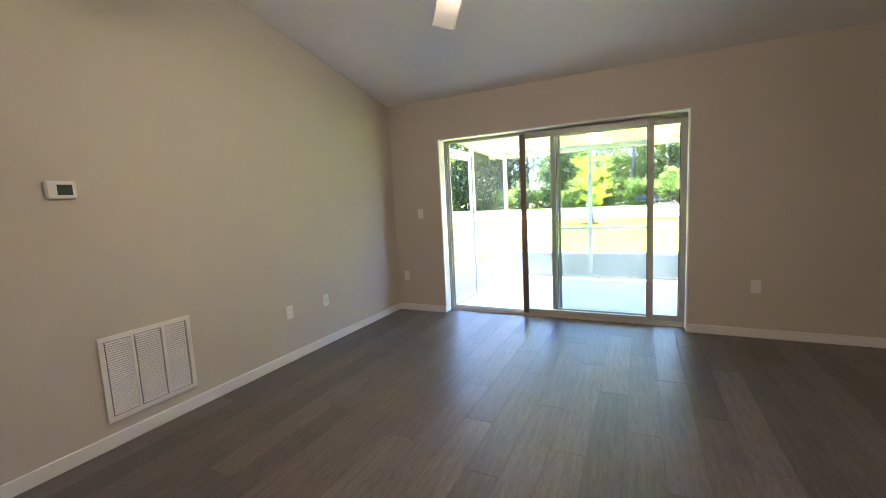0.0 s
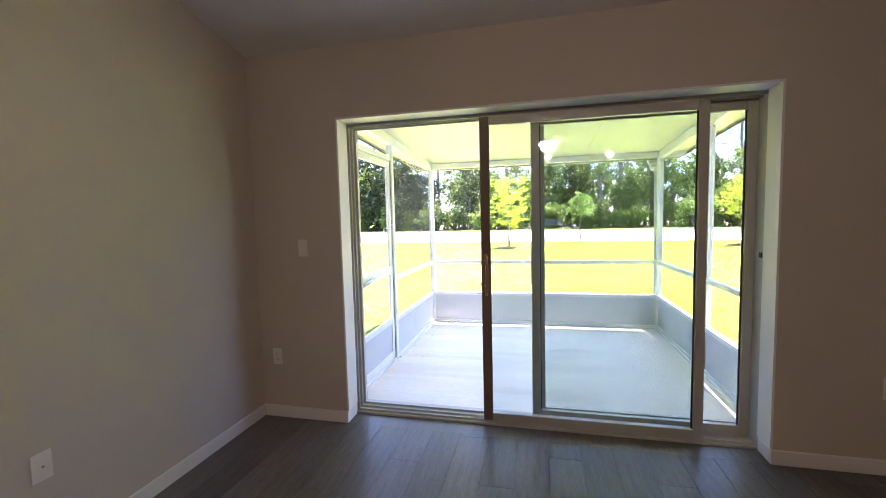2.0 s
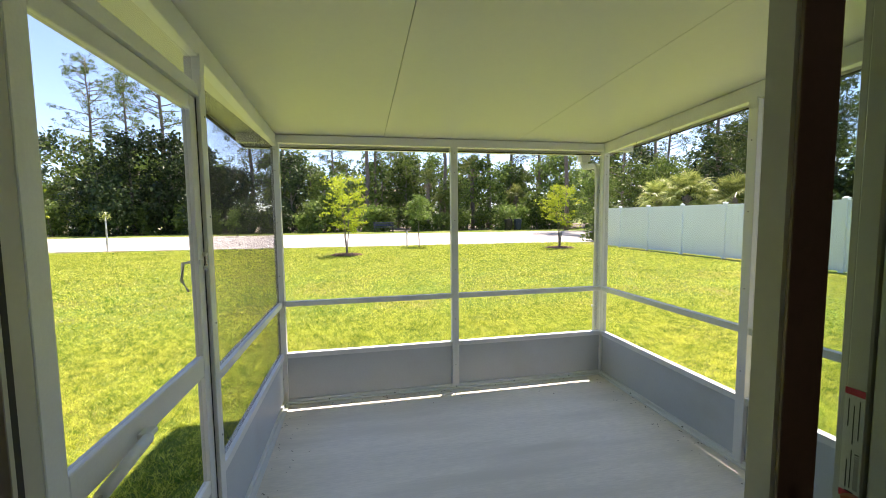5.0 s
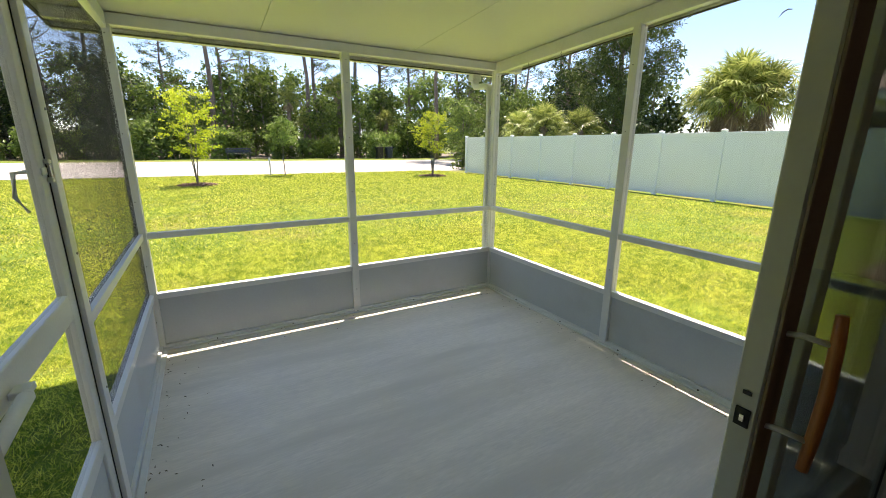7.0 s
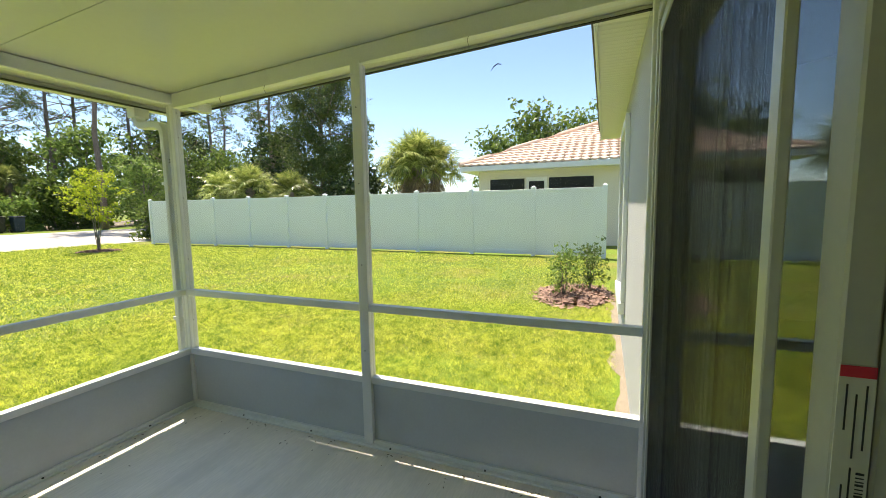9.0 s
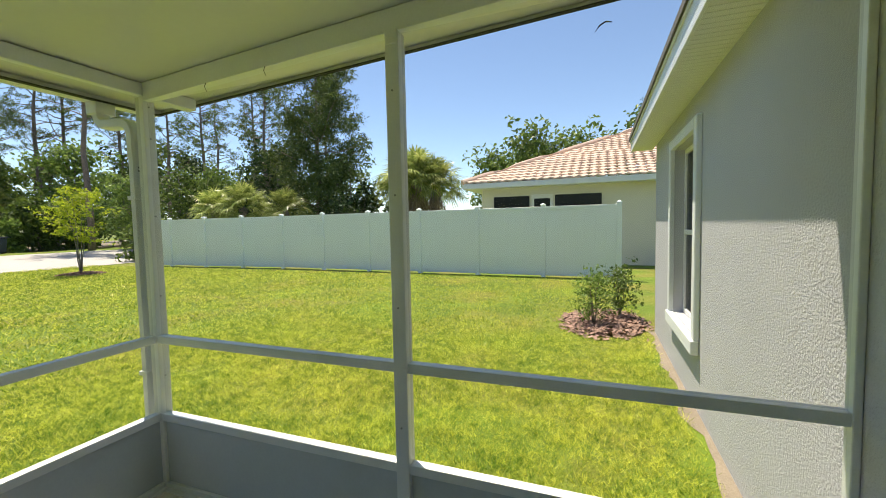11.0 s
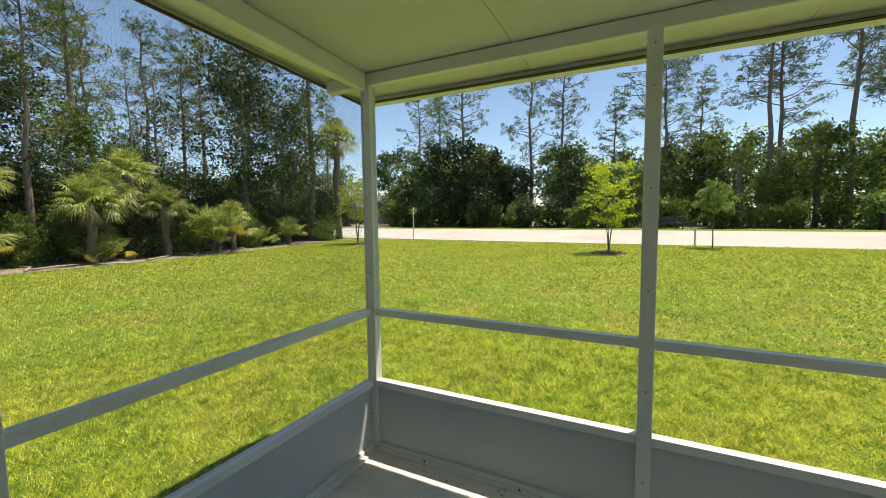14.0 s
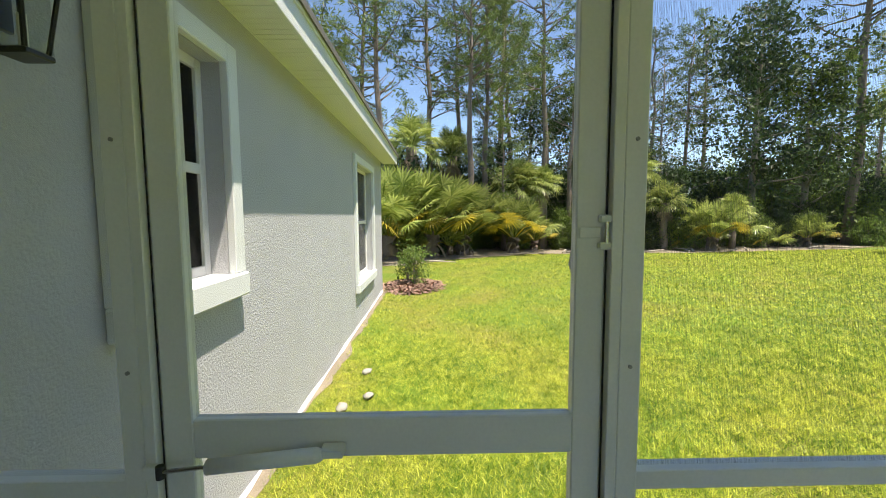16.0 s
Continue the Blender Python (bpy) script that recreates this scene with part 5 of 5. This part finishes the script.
# woodland on the open side
g = np.random.default_rng(99)
def edge_x(y):
    for (xa, ya), (xb, yb) in zip(EDGE, EDGE[1:]):
        if ya <= y <= yb:
            return xa + (xb - xa) * (y - ya) / (yb - ya)
    return EDGE[0][0] if y < EDGE[0][1] else EDGE[-1][0]


for k in range(46):
    y = -9 + 31.5 * (k + g.uniform(0, 1)) / 46
    plant(bushes[g.integers(3)], edge_x(y) - 1.6 - g.uniform(0, 2.2), y, g.uniform(0.5, 0.95), g.uniform(0, 360))
for k in range(26):
    y = -9 + 32 * (k + g.uniform(0, 1)) / 26
    plant(bushes[g.integers(2)], edge_x(y) - 4.0 - g.uniform(0, 3), y, g.uniform(1.0, 1.6), g.uniform(0, 360))
for k in range(22):
    y = -10 + 33 * (k + g.uniform(0, 1)) / 22
    plant(oaks[g.integers(3)], edge_x(y) - 5.5 - g.uniform(0, 6), y, g.uniform(0.42, 0.72), g.uniform(0, 360))
for k in range(16):
    y = -8 + 30 * (k + g.uniform(0, 1)) / 16
    plant(palmettos[g.integers(2)], edge_x(y) - 1.3 - g.uniform(0, 1.6), y, g.uniform(0.5, 0.95), g.uniform(0, 360))
for k in range(15):
    y = -10 + 34 * (k + g.uniform(0, 1)) / 15
    plant(pines[g.integers(4)], edge_x(y) - 5 - g.uniform(0, 12), y, g.uniform(0.8, 1.05), g.uniform(0, 360))
for x, y, s, k in ((-14.4, 1.3, 1.7, 0), (-15.2, 2.5, 1.6, 0), (-13.6, -0.2, 1.7, 0), (-15.9, 4.6, 1.3, 0), (-16.1, 13.0, 1.2, 0), (-14.9, 0.4, 1.8, 0)):
    plant(palmettos[k], x, y, s, 60 * x)
for x, y, s, k in ((-17.2, 9.4, 1.0, 2), (-18.0, 10.6, 0.95, 0), (-17.4, 0.4, 1.25, 0), (-18.6, 2.2, 1.2, 0), (-17.6, 5.2, 1.15, 2), (-18.3, 23.6, 1.3, 1), (-17.6, 6.2, 0.8, 0), (-16.4, 8.6, 0.9, 2), (-16.6, 11.2, 0.85, 2), (-16.9, 4.4, 0.7, 2), (-17.0, 14.5, 0.7, 2)):
    plant(palms[k], x, y, s, 75 * y)
for x, y, s, k in ((-17.6, 2.9, 0.7, 1), (-19.2, 3.8, 0.8, 0), (-16.6, 4.3, 0.42, 2), (-17.8, 6.4, 0.7, 1), (-18.2, -1.0, 0.9, 0), (-18.0, 7.6, 0.7, 2), (-19.0, 21.8, 1.0, 1)):
    plant(pines[k], x, y, s, 37 * y)
for x, y, s, k in ((-18.6, 22.6, 1.0, 0), (-19.6, 23.4, 1.2, 1), (-21.0, 23.8, 1.3, 0), (-22.8, 24.2, 1.3, 1), (-18.0, 21.8, 0.8, 2), (-25, 24.5, 1.4, 0), (-28, 24.8, 1.4, 1)):
    plant(bushes[k], x, y, s, 37 * y)
plant(bare, -22, 14.0, 1.0, 20)
plant(bare, -21, 12.3, 0.9, 120)
for x, y, s, k in ((-20.5, -1.5, 0.7, 1), (-20.2, 1.6, 0.6, 0), (-21.0, 4.4, 0.72, 1), (-20.4, 7.2, 0.95, 1), (-21.5, 10.0, 0.9, 0)):
    plant(oaks[k], x, y, s, 53 * y)
plant(oaks[1], -19.2, 17.0, 1.35, 40)
plant(oaks[0], -19.6, 20.0, 1.25, 140)
# fallen branches at the wood's edge
for k in range(12):
    y = -1 + 21 * g.uniform()
    x = edge_x(y) - 0.5 * g.uniform()
    a = g.uniform(0, math.pi)
    z = ground_z(x, y) + 0.05
    vs, fs = tube([(0, 0, 0), (math.cos(a) * 0.6, math.sin(a) * 0.6, 0.05), (math.cos(a + 0.3) * 1.3, math.sin(a + 0.3) * 1.3, 0.03)], [0.04, 0.03, 0.012], 6)
    b = tagged(raw("fallen_branch", vs, fs, DEADWOOD, None, "", True), "bleached fallen branch at the wood's edge", "branch", "fallen branches")
    b.location = (x, y, z)

# woodland beyond the road
def far_edge(x):
    return 38.0 - 0.07 * x


for k in range(70):
    x = -62 + 110 * (k + g.uniform(0, 1)) / 70
    plant(bushes_far[g.integers(3) if x < -5 else (0, 2, 2)[g.integers(3)]], x, far_edge(x) + g.uniform(0, 2.0), g.uniform(0.9, 1.7), g.uniform(0, 360))
for k in range(46):
    x = -62 + 112 * (k + g.uniform(0, 1)) / 46
    plant(oaks_far[g.integers(3) if x < -5 else (0, 2, 2)[g.integers(3)]], x, far_edge(x) + 3 + g.uniform(0, 6), g.uniform(0.75, 1.3), g.uniform(0, 360))
for k in range(26):
    x = -60 + 110 * (k + g.uniform(0, 1)) / 26
    plant(oaks_far[g.integers(3)], x, far_edge(x) + 11 + g.uniform(0, 9), g.uniform(1.0, 1.45), g.uniform(0, 360))
for x, y, s, k in ((-17.7, 44, 1.05, 1), (-22.5, 47, 0.95, 0), (-10.0, 44, 1.0, 3), (-7.4, 46, 0.95, 1), (1.3, 44, 1.1, 1), (2.3, 45, 1.0, 0), (9.6, 43, 1.05, 1), (10.6, 44, 1.1, 0), (14.8, 44, 1.1, 1), (5.5, 50, 1.0, 2), (-2.5, 50, 0.95, 2), (18, 45, 1.0, 0), (21, 44, 1.0, 3), (24, 46, 1.0, 1), (27, 43, 1.05, 0), (30, 45, 1.0, 2), (34, 41, 1.0, 1), (38, 44, 1.0, 3), (20, 50, 1.05, 1), (-28, 52, 1.0, 1), (-33, 47, 1.1, 0), (-38, 44, 1.0, 3), (-44, 46, 1.0, 1)):
    plant(pines[k], x, y, s, 47 * x)
for x, y, s, k in ((-16.5, 42, 1.15, 1), (-20, 42.5, 1.15, 1), (-23.2, 43.5, 1.0, 0), (-12.5, 43, 0.7, 0), (-6.0, 42, 0.95, 1), (-13.8, 41.5, 0.95, 1)):
    plant(oaks_far[k], x, y, s, 31 * x)
for x, y, s, k in ((12.3, 41.5, 1.25, 1), (7.5, 41.5, 1.0, 1), (9.0, 42, 0.9, 0), (-9.5, 41, 0.8, 2), (-7.6, 41, 0.7, 2), (17, 41, 1.0, 0)):
    plant(palms[k], x, y, s, 31 * x)
# trees behind the fence
plant(cedar, 21.5, 16.6, 1.0, 10)
for x, y, s, k in ((20.5, 20.6, 1.0, 2), (19.5, 22.0, 0.9, 2), (21.3, 10.2, 1.65, 2), (21.9, 9.3, 1.5, 2), (22.0, 11.0, 1.5, 2), (16.6, 19.2, 1.05, 2), (16.4, 17.1, 1.1, 2), (16.9, 15.0, 1.0, 2), (16.5, 18.2, 0.9, 2)):
    plant(palms[k], x, y, s, 31 * x)
for x, y, s, k in ((24, 22, 0.9, 1), (27, 18, 0.9, 0), (19, 25, 0.7, 0), (23, 27, 0.9, 2), (27, 25, 1.0, 0), (26, 13, 0.7, 1), (38, 6.0, 1.55, 2), (40, 3.0, 1.5, 2), (37, 9.5, 1.25, 2), (42, 8.0, 1.4, 2), (44, -2, 1.6, 0), (17.5, 27, 0.7, 2), (31, 30, 1, 0), (21, 32, 0.8, 2)):
    plant(oaks_far[k], x, y, s, 53 * x)
for x, y, s, k in ((25, 24, 0.8, 3), (28, 28, 0.9, 0), (22, 30, 0.85, 2), (19, 34, 0.95, 1), (30, 22, 0.75, 3), (47, -4, 0.75, 3)):
    plant(pines[k], x, y, s, 53 * x)
for x, y, s, k in ((15.6, 21.0, 0.9, 2), (16.0, 23.2, 1.1, 0), (17.5, 15.0, 0.9, 0), (18, 13, 1.0, 1), (16.8, 17.4, 0.9, 1), (19, 21.8, 1.2, 1), (22, 13.5, 1.3, 1), (24, 16, 1.3, 0)):
    plant(bushes_far[k], x, y, s, 23 * x)
for ob in protos:
    for o in list(ob.children_recursive) + [ob]:
        bpy.data.objects.remove(o)

# small things across the lawn and road
wrap = thing("wrapped_sapling", (-13.0, 25.0, ground_z(-13.0, 25.0)), "thin white-wrapped sapling stake with a drooping top", "sapling")
vs, fs = tube([(0, 0, -0.1), (0.01, 0, 0.9), (0, 0.01, 1.7), (0.05, 0, 2.1)], [0.045, 0.04, 0.035, 0.02], 8)
raw("stem", vs, fs, WHITEWOOD, wrap, "", True)
rng = np.random.default_rng(5)
raw("crown", *leaves([(0.1, 0, 2.0), (-0.1, 0.1, 2.05), (0.15, -0.1, 1.85), (-0.15, 0, 1.8)], [0.2] * 4, 40, 0.12, 0.4), PALM_L, wrap)
stake = thing("marker_post", (3.1, 23.0, GZ), "short white marker post at the lawn's edge", "post")
part("shaft", cyl(bmesh.new(), (3.1, 23.0, GZ - 0.05), (3.1, 23.0, GZ + 0.75), 0.035), WHITEWOOD, stake)
part("cap", cyl(bmesh.new(), (3.1, 23.0, GZ + 0.75), (3.1, 23.0, GZ + 0.9), 0.05, 0.04), WHITEWOOD, stake)
for dx in (0, 0.95):
    bx, by = 14.2 + dx, 36.0
    bz = ground_z(bx, by)
    wb = thing("wheeled_bin", (bx, by, bz), "dark wheeled rubbish bin beside the road", "bin", "roadside bins")
    bm = bmesh.new()
    box(bm, (bx - 0.29, by - 0.3, bz + 0.06), (bx + 0.29, by + 0.3, bz + 0.98), 0.03)
    for v in bm.verts:
        if v.co.z < bz + 0.3:
            v.co.x, v.co.y = bx + (v.co.x - bx) * 0.8, by + (v.co.y - by) * 0.8
    part("body", bm, BINBLUE if dx else BLACK, wb)
    part("lid", solid((bx - 0.31, by - 0.34, bz + 0.985), (bx + 0.31, by + 0.32, bz + 1.06), 0.02), BINBLUE if dx else BLACK, wb)
    for sx in (-0.24, 0.24):
        part("wheel", cyl(bmesh.new(), (bx + sx - 0.03, by + 0.26, bz + 0.1), (bx + sx + 0.03, by + 0.26, bz + 0.1), 0.1, seg=16), GASKET, wb)
bx, by = 2.6, 36.3
bz = ground_z(bx, by)
bench = thing("bench", (bx, by, bz), "dark slatted bench in the shade across the road", "bench")
for k in range(3):
    part("seat_slat", solid((bx - 0.9, by - 0.2 + k * 0.14, bz + 0.43), (bx + 0.9, by - 0.09 + k * 0.14, bz + 0.46)), BINBLUE, bench)
    part("back_slat", solid((bx - 0.9, by + 0.24, bz + 0.55 + k * 0.13), (bx + 0.9, by + 0.27, bz + 0.64 + k * 0.13)), BINBLUE, bench)
for sx in (-0.8, 0.8):
    part("leg", solid((bx + sx - 0.03, by - 0.2, bz), (bx + sx + 0.03, by - 0.15, bz + 0.43)), BLACK, bench)
    part("leg", solid((bx + sx - 0.03, by + 0.2, bz), (bx + sx + 0.03, by + 0.24, bz + 0.9)), BLACK, bench)


def far_house(x, y, w, d, h, rise, wall_m, roof_m, label, turn=0.0):
    z = ground_z(x, y)
    ob = thing("far_house", (x, y, z), label, "house")
    part("wall", solid((x - w / 2, y - d / 2, z - 0.2), (x + w / 2, y + d / 2, z + h), 0), wall_m, ob)
    bm = bmesh.new()
    e = 0.6
    q = [bm.verts.new(c) for c in ((x - w / 2 - e, y - d / 2 - e, z + h), (x + w / 2 + e, y - d / 2 - e, z + h), (x + w / 2 + e, y + d / 2 + e, z + h), (x - w / 2 - e, y + d / 2 + e, z + h), (x - w / 4, y, z + h + rise), (x + w / 4, y, z + h + rise))]
    for f in ((0, 1, 5, 4), (1, 2, 5), (2, 3, 4, 5), (3, 0, 4), (3, 2, 1, 0)):
        bm.faces.new([q[i] for i in f])
    part("roof", bm, roof_m, ob)
    for k in range(3):
        wx = x - w / 2 + w * (k + 0.5) / 3
        wd = part("window", solid((wx - 0.6, y - d / 2 - 0.03, z + 0.9), (wx + 0.6, y - d / 2, z + 2.1), 0), DARKGLASS, ob)
        part("frame", solid((wx - 0.68, y - d / 2 - 0.05, z + 0.82), (wx + 0.68, y - d / 2 - 0.031, z + 0.9), 0), TRIM, wd)
    return ob


far_house(-41.5, 60, 13, 9, 2.8, 2.2, CREAM, SHINGLE, "pale house with a grey roof far down the street")
far_house(4, 60, 13, 9, 2.8, 2.6, CREAM, TILE, "house with an orange tile roof hidden behind trees")
vs = [(x, y, ground_z(x, y) + 0.03) for x, y in ((-31.5, 35.9), (-24.5, 35.4), (-37.0, 54.5), (-43.0, 54.5))]
tagged(raw("driveway", vs, [(0, 1, 2, 3)], ROAD), "pale driveway across the street", "driveway", kind="structure")
# parked car before the far house
cxx, cyy = -37.5, 51.0
cz = ground_z(cxx, cyy) + 0.03
car = thing("parked_car", (cxx, cyy, cz), "dark parked car on the far driveway", "car")
CARPAINT = mat("dark_car_paint", (0.02, 0.025, 0.03), 0.25)
bm = box(bmesh.new(), (cxx - 2.2, cyy - 0.88, cz + 0.28), (cxx + 2.2, cyy + 0.88, cz + 0.85), 0.12)
part("body", bm, CARPAINT, car)
bm = box(bmesh.new(), (cxx - 1.3, cyy - 0.76, cz + 0.85), (cxx + 1.1, cyy + 0.76, cz + 1.42), 0.08)
for v in bm.verts:
    if v.co.z > cz + 1.2:
        v.co.x = cxx - 0.1 + (v.co.x - cxx + 0.1) * 0.68
part("cabin", bm, DARKGLASS, car)
part("roof_panel", solid((cxx - 0.85, cyy - 0.7, cz + 1.421), (cxx + 0.7, cyy + 0.7, cz + 1.45), 0.01), CARPAINT, car)
for sx in (-1.35, 1.35):
    for sy in (-0.89, 0.69):
        wheel = part("wheel", cyl(bmesh.new(), (cxx + sx, cyy + sy, cz + 0.33), (cxx + sx, cyy + sy + 0.2, cz + 0.33), 0.33, seg=20), GASKET, car)
        part("rim", cyl(bmesh.new(), (cxx + sx, cyy + sy - 0.01, cz + 0.33), (cxx + sx, cyy + sy - 0.001, cz + 0.33), 0.2, seg=16), CHROME, wheel)
for px, py, ph in ((-20.1, 46.5, 10.2), (-14.6, 46.5, 8.8)):
    pz = ground_z(px, py)
    pole = thing("utility_pole", (px, py, pz), "weathered wooden utility pole above the trees", "pole", "utility poles")
    part("shaft", cyl(bmesh.new(), (px, py, pz - 0.3), (px, py, pz + ph), 0.17, 0.13), GREYBARK, pole)
    part("cap", cyl(bmesh.new(), (px, py, pz + ph), (px, py, pz + ph + 0.04), 0.135, 0.1), GREYBARK, pole)

# a few pale stones on the grass beside the house
for k, (x, y) in enumerate(((-2.55, 0.62), (-2.75, 0.8), (-3.3, 0.7))):
    bm = bmesh.new()
    bmesh.ops.create_icosphere(bm, subdivisions=2, radius=0.045)
    for v in bm.verts:
        v.co += Vector(v.co) * 0.5 * noise.noise(v.co * 25 + Vector((k, 0, 0)))
        v.co = Vector((x + v.co.x * 1.3, y + v.co.y, GZ + 0.03 + v.co.z * 0.6))
    st = thing("stone", (x, y, GZ), "pale stone lying on the lawn by the wall", "stone", "lawn stones")
    part("body", bm, STONE, st, "", True)

# grass blades near the porch
g = np.random.default_rng(3)
def tuft_field(x, y, cell):
    """Smooth random height between 0 and 1 over the lawn."""
    grid = g.uniform(0, 1, (257, 257))
    u, v = x / cell, y / cell
    i, j = np.floor(u).astype(int), np.floor(v).astype(int)
    fu, fv = u - i, v - j
    fu, fv = fu * fu * (3 - 2 * fu), fv * fv * (3 - 2 * fv)
    i, j = i % 256, j % 256
    return (grid[i, j] * (1 - fu) + grid[i + 1, j] * fu) * (1 - fv) + (grid[i, j + 1] * (1 - fu) + grid[i + 1, j + 1] * fu) * fv


def grass(name, n, x0, x1, y0, y1, h0, w0, bias=1.0, hole=None):
    x, y = g.uniform(x0, x1, n), y0 + (y1 - y0) * g.uniform(0, 1, n) ** bias
    if not hole:
        x, y = x + g.normal(size=n) * 0.6, np.abs(y - y0 + g.normal(size=n) * 0.6) + y0
    keep = ~((x > PORCH_L - 0.14) & (x < PORCH_R + 0.14) & (y < PORCH_F + 0.16)) & (y > YE + 0.06 + 0.12 * g.uniform(size=n))
    bed = (((x - 8.0) / 0.95) ** 2 + ((y - 0.98) / 0.66) ** 2 < 0.95) | (((x + 8.2) / 1.0) ** 2 + ((y - 0.9) / 0.7) ** 2 < 0.95)
    for mx, my in ((-0.15, 18.6), (10.7, 19.3), (-13.4, 19.6)):
        bed |= (x - mx) ** 2 + (y - my) ** 2 < 0.52
    keep &= ~((x > -1.36) & (x < -0.45) & (y > 0.77) & (y < 1.81))
    if hole:
        jx, jy = x + g.normal(size=n) * 0.6, y + g.normal(size=n) * 0.6
        keep &= ~((jx > hole[0]) & (jx < hole[1]) & (jy < hole[2]))
    keep &= ~bed & (x > np.interp(y, [p[1] for p in EDGE], [p[0] for p in EDGE]) + 0.1 * g.normal(size=n))
    x, y = x[keep], y[keep]
    n = len(x)
    a = g.uniform(0, 2 * np.pi, n)
    far = 1 + 0.13 * y
    tuft = tuft_field(x, y, 0.09) * 0.7 + tuft_field(x, y, 0.31) * 0.5
    hh = h0 * (1 + 0.03 * y) * g.uniform(0.5, 1.4, n) * (0.35 + 1.25 * tuft)
    lean = g.uniform(0.4, 1.7, n) * hh
    w = w0 * far * g.uniform(0.6, 1.3, n)
    la = g.uniform(0, 2 * np.pi, n)
    base = np.stack([x, y, np.full(n, GZ - 0.003)], 1)
    wv = np.stack([np.cos(a) * w, np.sin(a) * w, np.zeros(n)], 1)
    tip = base + np.stack([np.cos(la) * lean, np.sin(la) * lean, hh], 1)
    v = np.stack([base - wv, base + wv, tip], 1).reshape(-1, 3)
    f = np.arange(3 * n).reshape(-1, 3)
    return raw(name, v.tolist(), f.tolist(), BLADE_L)


tagged(grass("grass", 600000, -4.2, 7.0, 0.3, 6.6, 0.027, 0.0024, 1.15), "short yellow-green lawn grass blades", "grass", kind="stuff")
tagged(grass("grass", 480000, -16, 13.3, 0.3, 23.6, 0.028, 0.0052, 1.25, (-4.2, 7.0, 6.6)), "short yellow-green lawn grass further out", "grass", kind="stuff")

# floor planks, each with eased edges
PW, PL = 0.181, 1.22
def plank_mesh(w, l):
    bm = solid((0, 0, -0.0035), (w - 0.0012, l - 0.0012, 0.0), 0.0006)
    me = bpy.data.meshes.new("plank")
    bm.to_mesh(me)
    bm.free()
    me.materials.append(PLANK)
    return me


pm = plank_mesh(PW, PL)
shorts = {}
col = 0
x = XL
while x < XR - 0.05:
    w = min(PW, XR - x)
    y = YB - PL * ((col * 0.37) % 1)
    while y < -0.01:
        y0, y1 = max(y, YB), min(y + PL, 0.0)
        key = (round(w, 3), round(y1 - y0, 3))
        if key == (round(PW, 3), round(PL, 3)):
            me = pm
        else:
            if key not in shorts:
                shorts[key] = plank_mesh(*key)
            me = shorts[key]
        ob = new("plank", me)
        ob.location = (x, y0, 0)
        ob.parent = floor
        y += PL
    x += PW
    col += 1
